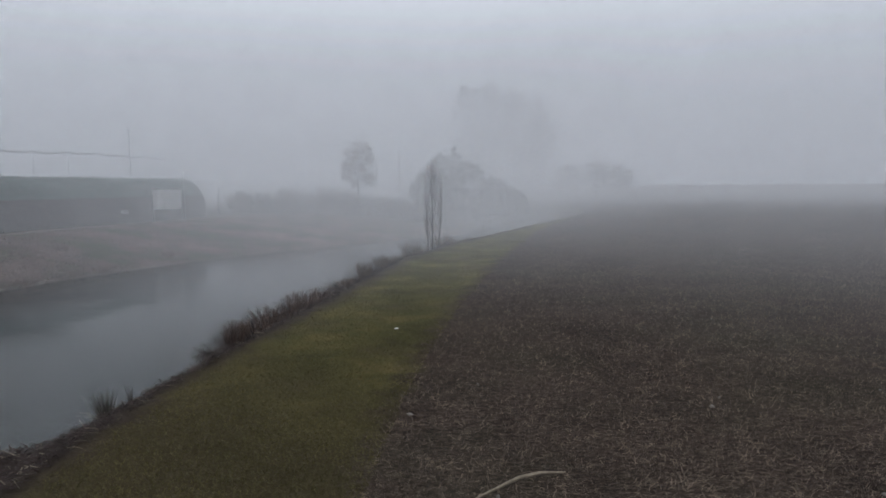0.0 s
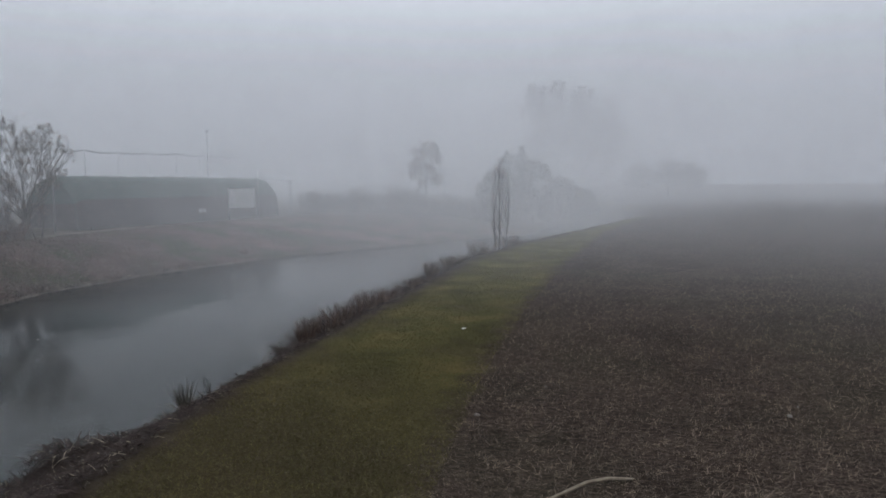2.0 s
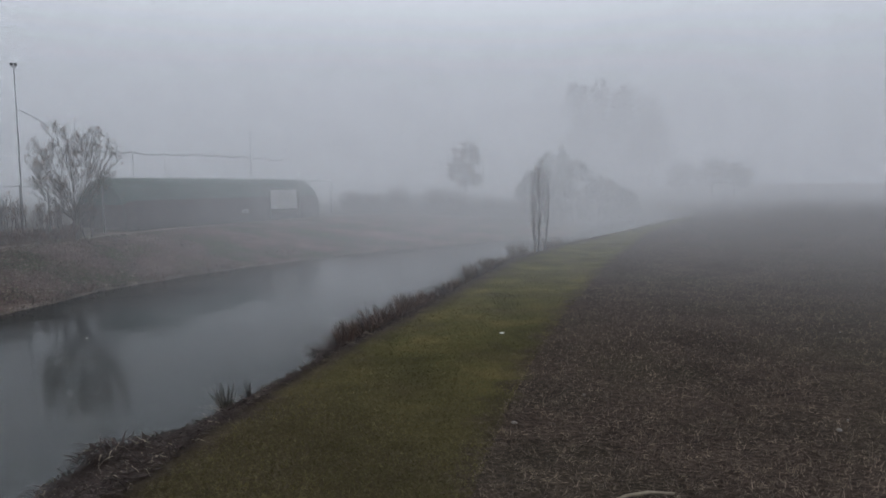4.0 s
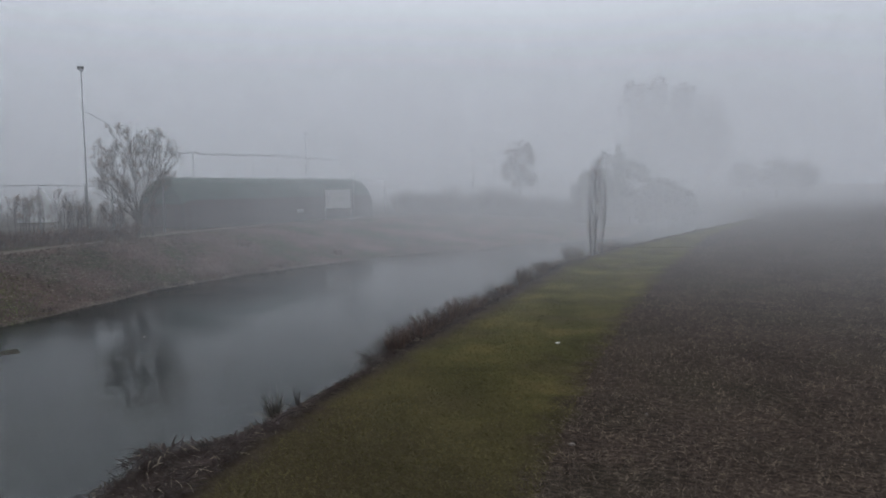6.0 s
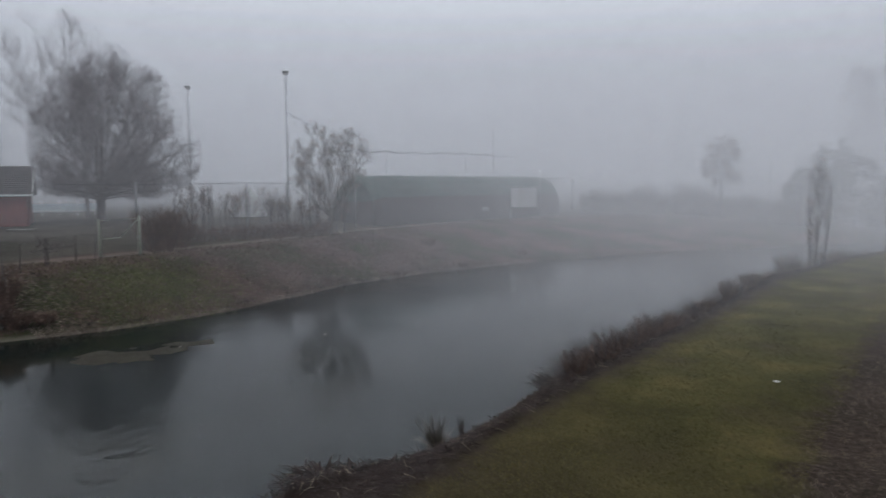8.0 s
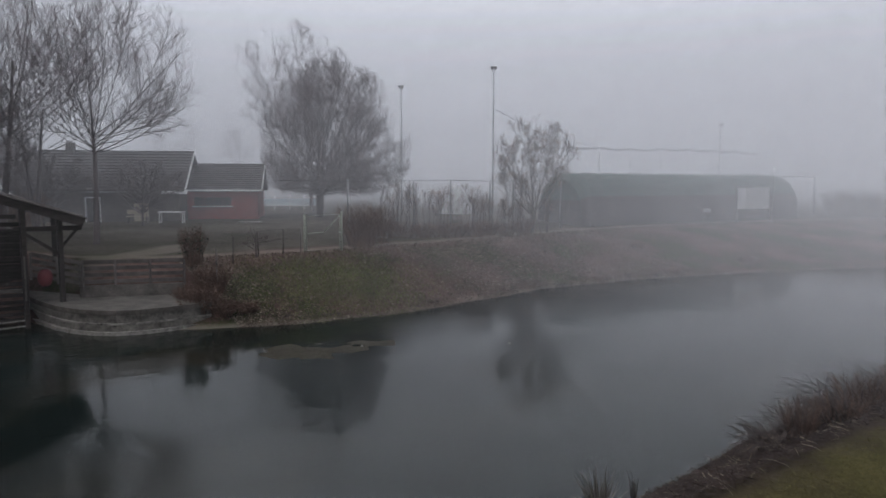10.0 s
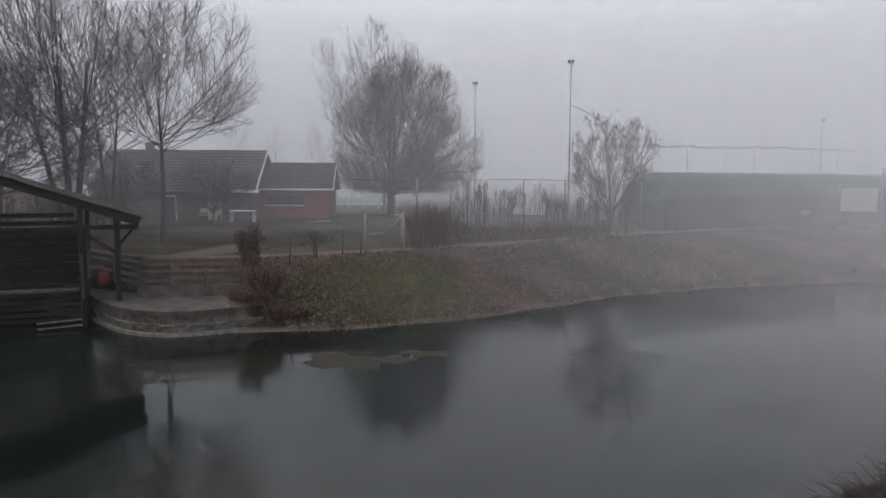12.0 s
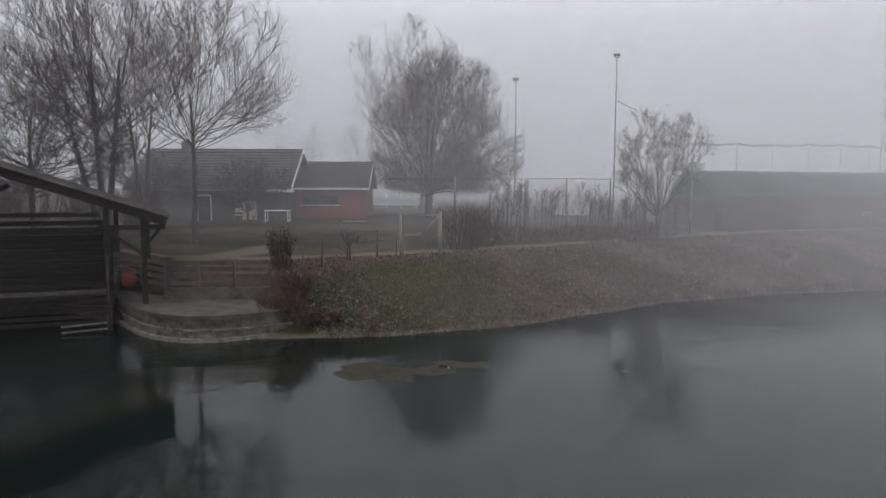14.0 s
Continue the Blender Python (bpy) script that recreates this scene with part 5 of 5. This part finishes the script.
def reed_clump(place, h, half, seed, label, blades=110, pale=25, mat=M_REED_DARK, droop=0.9, upright=0.8, thick=(0.006, 0.015), old_mat=M_REED, lean=(0.0, 0.0)):
    rng = random.Random(seed)
    root = base("reed_clump", (place[0], place[1], ground(*place) - 0.04))
    v, f, pv, pf = [], [], [], []
    for k in range(blades + pale):
        a, q = rng.uniform(0, 2 * math.pi), rng.random() ** 0.5
        foot = Vector((math.cos(a), math.sin(a), 0)) * half * q
        b = a + rng.gauss(0, 0.8)
        old = k >= blades
        way = Vector((math.cos(b) * (0.5 + (1 - upright)), math.sin(b) * (0.5 + (1 - upright)), 1.0 if not old else 0.4)) + Vector((*lean, 0))
        blade(pv if old else v, pf if old else f, foot + Vector((0, 0, 0.02 if not old else 0.1 * rng.random())), way, h * rng.uniform(0.5, 1.15) * (0.75 if old else 1), rng.uniform(*thick), droop * rng.uniform(0.3, 1.2) * (1.4 if old else 1), rng)
    mesh_object("leaves", v, f, mat, root)["kind"] = "stuff"
    mesh_object("dead_leaves", pv, pf, old_mat, root)["kind"] = "stuff"
    return tagged(root, label, "reeds", "reed clumps on the bank")


reed_clump((-6.05, 12.3), 0.6, 0.07, 1, "upright grey-green reed tuft with pale dead base", 110, 40, M_REED_GREEN, 0.4, 1.2, (0.003, 0.007), M_REED_PALE, (-0.12, 0.0))
reed_clump((-6.35, 12.3), 0.42, 0.16, 6, "dark withered leaves drooping at a reed tuft's foot", 50, 10, M_REED_DARK, 2.2, 0.5, (0.003, 0.007))
reed_clump((-5.72, 12.62), 0.46, 0.03, 2, "single thin clump of upright dark reeds", 26, 2, M_REED_DARK, 0.25, 1.42, (0.003, 0.007), M_REED, (-0.1, 0.0))
for i, (x, y, h, w, b, q) in enumerate(((-7.35, 10.9, 0.42, 0.5, 190, 26), (-7.8, 11.15, 0.45, 0.5, 190, 20), (-7.0, 11.45, 0.36, 0.45, 170, 14), (-8.3, 11.1, 0.3, 0.4, 110, 8), (-7.75, 10.0, 0.3, 0.5, 120, 22), (-7.9, 9.3, 0.28, 0.45, 110, 18), (-6.6, 12.0, 0.28, 0.35, 140, 6), (-6.9, 11.8, 0.25, 0.3, 120, 5))):
    reed_clump((x, y), h, w, 410 + i, "low heap of dark matted reeds with pale broken stalks", b, q, droop=2.0, upright=0.25, old_mat=M_REED_PALE)
reed_clump((-8.45, 11.25), 0.5, 0.12, 430, "small dark seed head on thin stalks over the water", 26, 4, M_REED_DARK, 0.8, 0.9, (0.006, 0.012))
_rng = random.Random(31)
_y = 15.2
while _y < 47:
    if not 37.0 < _y < 39.5:
        _k = _rng.uniform(0.16, 0.34)
        _x = near_edge(_y) * (1 - _k) + near_water(_y) * _k
        reed_clump((_x, _y), _rng.uniform(0.5, 1.25), _rng.uniform(0.4, 0.65), int(_y * 100), "tangle of dark withered reeds drooping over the bank", 250, 80, droop=_rng.uniform(0.9, 2.3), upright=_rng.uniform(0.25, 0.75), thick=(0.004, 0.010), old_mat=_rng.choice((M_REED, M_REED, M_REED_PALE)))
    _y += _rng.uniform(0.55, 1.0)
for i in range(15):
    _y = 15.4 + i * 1.5 + _rng.uniform(-0.7, 0.7)
    _k = _rng.uniform(0.12, 0.3)
    shrub((near_edge(_y) * (1 - _k) + near_water(_y) * _k, _y), _rng.uniform(0.3, 0.95), _rng.uniform(0.35, 0.75), "low reddish brown bramble tangle on the bank", 200 + i, stems=55, kids=6, name="bramble")


def scatter(name, count, pick, make, mats, label, category):
    """A heap of small pieces in one mesh, laid where pick() says and shaped by make()."""
    verts, faces = [], []
    rng = random.Random(len(name) * 7 + count)
    for _ in range(count):
        x, y = pick(rng)
        make(verts, faces, Vector((x, y, ground(x, y))), rng)
    return tagged(mesh_object(name, verts, faces, mats), label, category, kind="stuff")


def lying(lo, hi, width, rise):
    def make(verts, faces, p, rng):
        a = rng.gauss(0.0, 0.9)
        ln = rng.uniform(lo, hi)
        u = Vector((math.cos(a), math.sin(a), rng.gauss(0, rise))) * ln / 2
        w = Vector((-math.sin(a), math.cos(a), rng.gauss(0, 0.4))) * width * rng.uniform(0.5, 1.3)
        p = p + Vector((0, 0, 0.008 + abs(u.z)))
        n0 = len(verts)
        bend = Vector((0, 0, rng.uniform(0, ln * 0.15)))
        verts.extend([p - u - w, p - u + w, p + bend + w, p + bend - w, p + u + w * 0.4, p + u - w * 0.4])
        faces.extend([(n0, n0 + 3, n0 + 2, n0 + 1), (n0 + 3, n0 + 5, n0 + 4, n0 + 2)])
    return make


def on_field(rng):
    y = 4.5 + 43 * rng.random() ** 1.7
    x = field_edge(y) + rng.gauss(0, 0.12) + rng.random() ** 0.9 * (3 + y * 0.75)
    return x, y


def on_far_field(rng):
    y = 6.0 + 64 * rng.random() ** 1.05
    return field_edge(y) + 0.2 + rng.random() * (3 + y * 0.8), y


def on_verge(rng):
    y = min(4.5 + rng.expovariate(1 / 8.0), 40)
    a, b = near_edge(y) + 0.35, field_edge(y) + 0.25
    return a + (b - a) * rng.random() ** 0.85, y


def on_slope(rng):
    y = min(4.5 + rng.expovariate(1 / 11.0), 46)
    a, b = near_water(y), near_edge(y) + 0.2
    return b + (a - b) * rng.random() ** 1.2, y


def on_far_bank(rng):
    y = rng.uniform(17.5, 62)
    return rng.uniform(far_crest(y), far_water(y) + 0.2), y


def standing(lo, hi, width, lean):
    def make(verts, faces, p, rng):
        a = rng.uniform(0, 2 * math.pi)
        h = rng.uniform(lo, hi)
        w = Vector((math.cos(a), math.sin(a), 0)) * width
        t = Vector((rng.gauss(0, lean), rng.gauss(0, lean), 1)) * h
        n0 = len(verts)
        verts.extend([p - w, p + w, p + t])
        faces.append((n0, n0 + 1, n0 + 2))
    return make


scatter("field_straw", 100000, on_field, lying(0.025, 0.10, 0.0019, 0.2), M_STRAW, "crushed pale straw and stalks strewn over the field", "straw")
# stubble, with extra pale stalks that lighten the far field in place of haze
scatter("field_stubble", 60000, on_far_field, standing(0.03, 0.10, 0.006, 0.6), M_STUBBLE, "short cut stubble stalks, pale and thick to lighten the far field like haze", "stubble")
scatter("verge_grass", 60000, on_verge, standing(0.02, 0.05, 0.005, 1.1), M_GRASS, "short mown yellow-green grass on the verge", "grass")
scatter("bank_leaf_litter", 26000, on_slope, lying(0.06, 0.28, 0.0048, 0.25), M_REED_DARK, "dark withered leaves matted on the slope", "leaf litter")
scatter("bank_pale_litter", 1300, on_slope, lying(0.06, 0.26, 0.004, 0.3), M_REED_PALE, "pale dead reed leaves on the slope", "leaf litter")
scatter("far_bank_grass", 26000, on_far_bank, standing(0.05, 0.22, 0.012, 0.5), M_REED, "dry brown grass on the far bank", "grass")


def pebble(name, place, size, mat, label, category, seed):
    rng = random.Random(seed)
    root = base(name, (place[0], place[1], max(ground(*place), WATER)), rng.uniform(0, 180))
    bm = bmesh.new()
    bmesh.ops.create_icosphere(bm, subdivisions=2, radius=1.0)
    for v in bm.verts:
        v.co *= 1 + noise.noise(v.co * 1.5 + Vector((seed, 0, 0))) * 0.3
        v.co = Vector((v.co.x * size[0], v.co.y * size[1], v.co.z * size[2] + size[2] * 0.6))
    part("body", bm, mat, root, smooth=True)
    return tagged(root, label, category)


pebble("litter_scrap", (-1.07, 15.7), (0.055, 0.035, 0.018), M_WHITE, "crumpled white paper scrap on the grass", "litter", 1)
pebble("litter_scrap", (-0.9, 36.6), (0.12, 0.06, 0.05), M_WHITE, "crumpled white scrap at the sapling's foot", "litter", 4)
pebble("litter_scrap", (-16.4, 22.75), (0.045, 0.035, 0.012), M_STONE, "white scrap of plastic floating on the river", "litter", 7)
pebble("litter_scrap", (-19.5, 18.8), (0.06, 0.04, 0.03), M_STONE, "white plastic scrap on the gravel bar", "litter", 6)
_rng = random.Random(77)
pebble("field_stone", (-0.49, 9.7), (0.045, 0.03, 0.02), M_STONE, "small pale stone on the field", "stone", 2)
pebble("field_stone", (3.85, 9.94), (0.05, 0.035, 0.02), M_STONE, "small pale stone on the field", "stone", 3)
for i in range(9):
    y = 6.5 + _rng.expovariate(1 / 6.0)
    pebble("field_stone", (field_edge(y) + 0.4 + _rng.random() * (2 + y * 0.6), y), tuple(_rng.uniform(0.012, 0.026) for _ in range(3)), M_STONE, "small pale stone on the field", "stone", 10 + i)["group"] = "pale stones on the field"
_p = base("fallen_stick", (0.9, 7.35, ground(0.9, 7.35) + 0.02))
_v, _f = [], []
tube(_v, _f, [Vector(q) for q in ((-0.62, -0.42, 0.0), (-0.35, -0.2, 0.03), (-0.1, 0.02, 0.05), (0.15, 0.16, 0.04), (0.42, 0.22, 0.015))], [0.012, 0.018, 0.02, 0.02, 0.014], 7)
mesh_object("stem", _v, _f, M_REED_PALE, _p, smooth=True)
tagged(_p, "curved pale dry stalk lying on the field", "stick")


# ---- more of the far bank ----
def on_far_slope(rng):
    y = 17.5 + 28 * rng.random() ** 1.8
    return rng.uniform(far_crest(y) - 0.5, far_water(y) + 0.1), y


def on_green_patch(rng):
    y = rng.gauss(23.0, 2.0)
    return far_water(y) - abs(rng.gauss(3.0, 1.3)), y


scatter("far_bank_leaves", 9000, on_far_slope, lying(0.05, 0.16, 0.02, 0.25), M_REED, "fallen brown leaves on the far bank", "leaf litter")
scatter("far_bank_pale_leaves", 11000, on_far_slope, lying(0.04, 0.13, 0.018, 0.25), M_REED_PALE, "pale fallen leaves on the far bank", "leaf litter")
scatter("far_bank_green", 15000, on_green_patch, standing(0.05, 0.14, 0.012, 0.6), M_GREEN, "patch of fresh green grass on the far bank", "grass")
for i, (x, y, h, w) in enumerate(((-47.5, 11.0, 3.0, 2.3), (-49.5, 13.8, 2.8, 2.2), (-46.5, 7.5, 3.2, 2.3), (-51, 9.0, 3.2, 2.4), (-48.5, 16.2, 2.4, 1.8))):
    shrub((x, y), h, w, "dense dark bush behind the boathouse", 300 + i, stems=120, kids=7, leaves=700, leaf_mat=M_SHRUB, upright=0.9)
for i, (x, y, t) in enumerate(((-33.4, 31.0, 20), (-33.9, 32.4, 60), (-36.0, 37.4, 45), (-35.0, 38.6, 70), (-33.6, 40.8, 50), (-32.5, 42.6, 55))):
    p = base("edging_board", (x, y, ground(x, y) + 0.05), t)
    box("board", (1.1, 0.08, 0.12), pose(0, 0, 0.02, 0, 2, 0), M_LIME, p, bevel=0.01)
    tagged(p, "pale concrete edging board in the garden grass", "edging", "edging boards along the saplings")
_p = base("guy_cable", (-36.7, 44.8, 9.0))
rod("cable", [(0, 0, 0), (-4, 10, -0.9), (-8, 20, -1.3), (-12.7, 33.9, -1.2)], 0.02, M_NET, _p, sides=5)
tagged(_p, "slack dark cable between mast and net", "cable")
for i in range(16):
    y = 17.8 + i * 1.7 + random.uniform(-0.5, 0.5)
    reed_clump((far_water(y) - random.uniform(0.3, 1.2), y), random.uniform(0.3, 0.55), 0.35, 900 + i, "withered brown grass tuft at the water's edge", 60, 20, M_REED_DARK, 1.4, 0.5)["group"] = "tufts at the far water's edge"


def outbuilding():
    root = base("outbuilding", (-73.5, 8.4, 0.5), 85)
    walls(root, 7.5, 4.0, 2.0, 2.9, M_CREAM)
    gable_roof(root, 7.5, 4.0, 2.0, 2.9, M_ROOF)
    return tagged(root, "low tan outbuilding far behind the boathouse in mist", "outbuilding")


outbuilding()
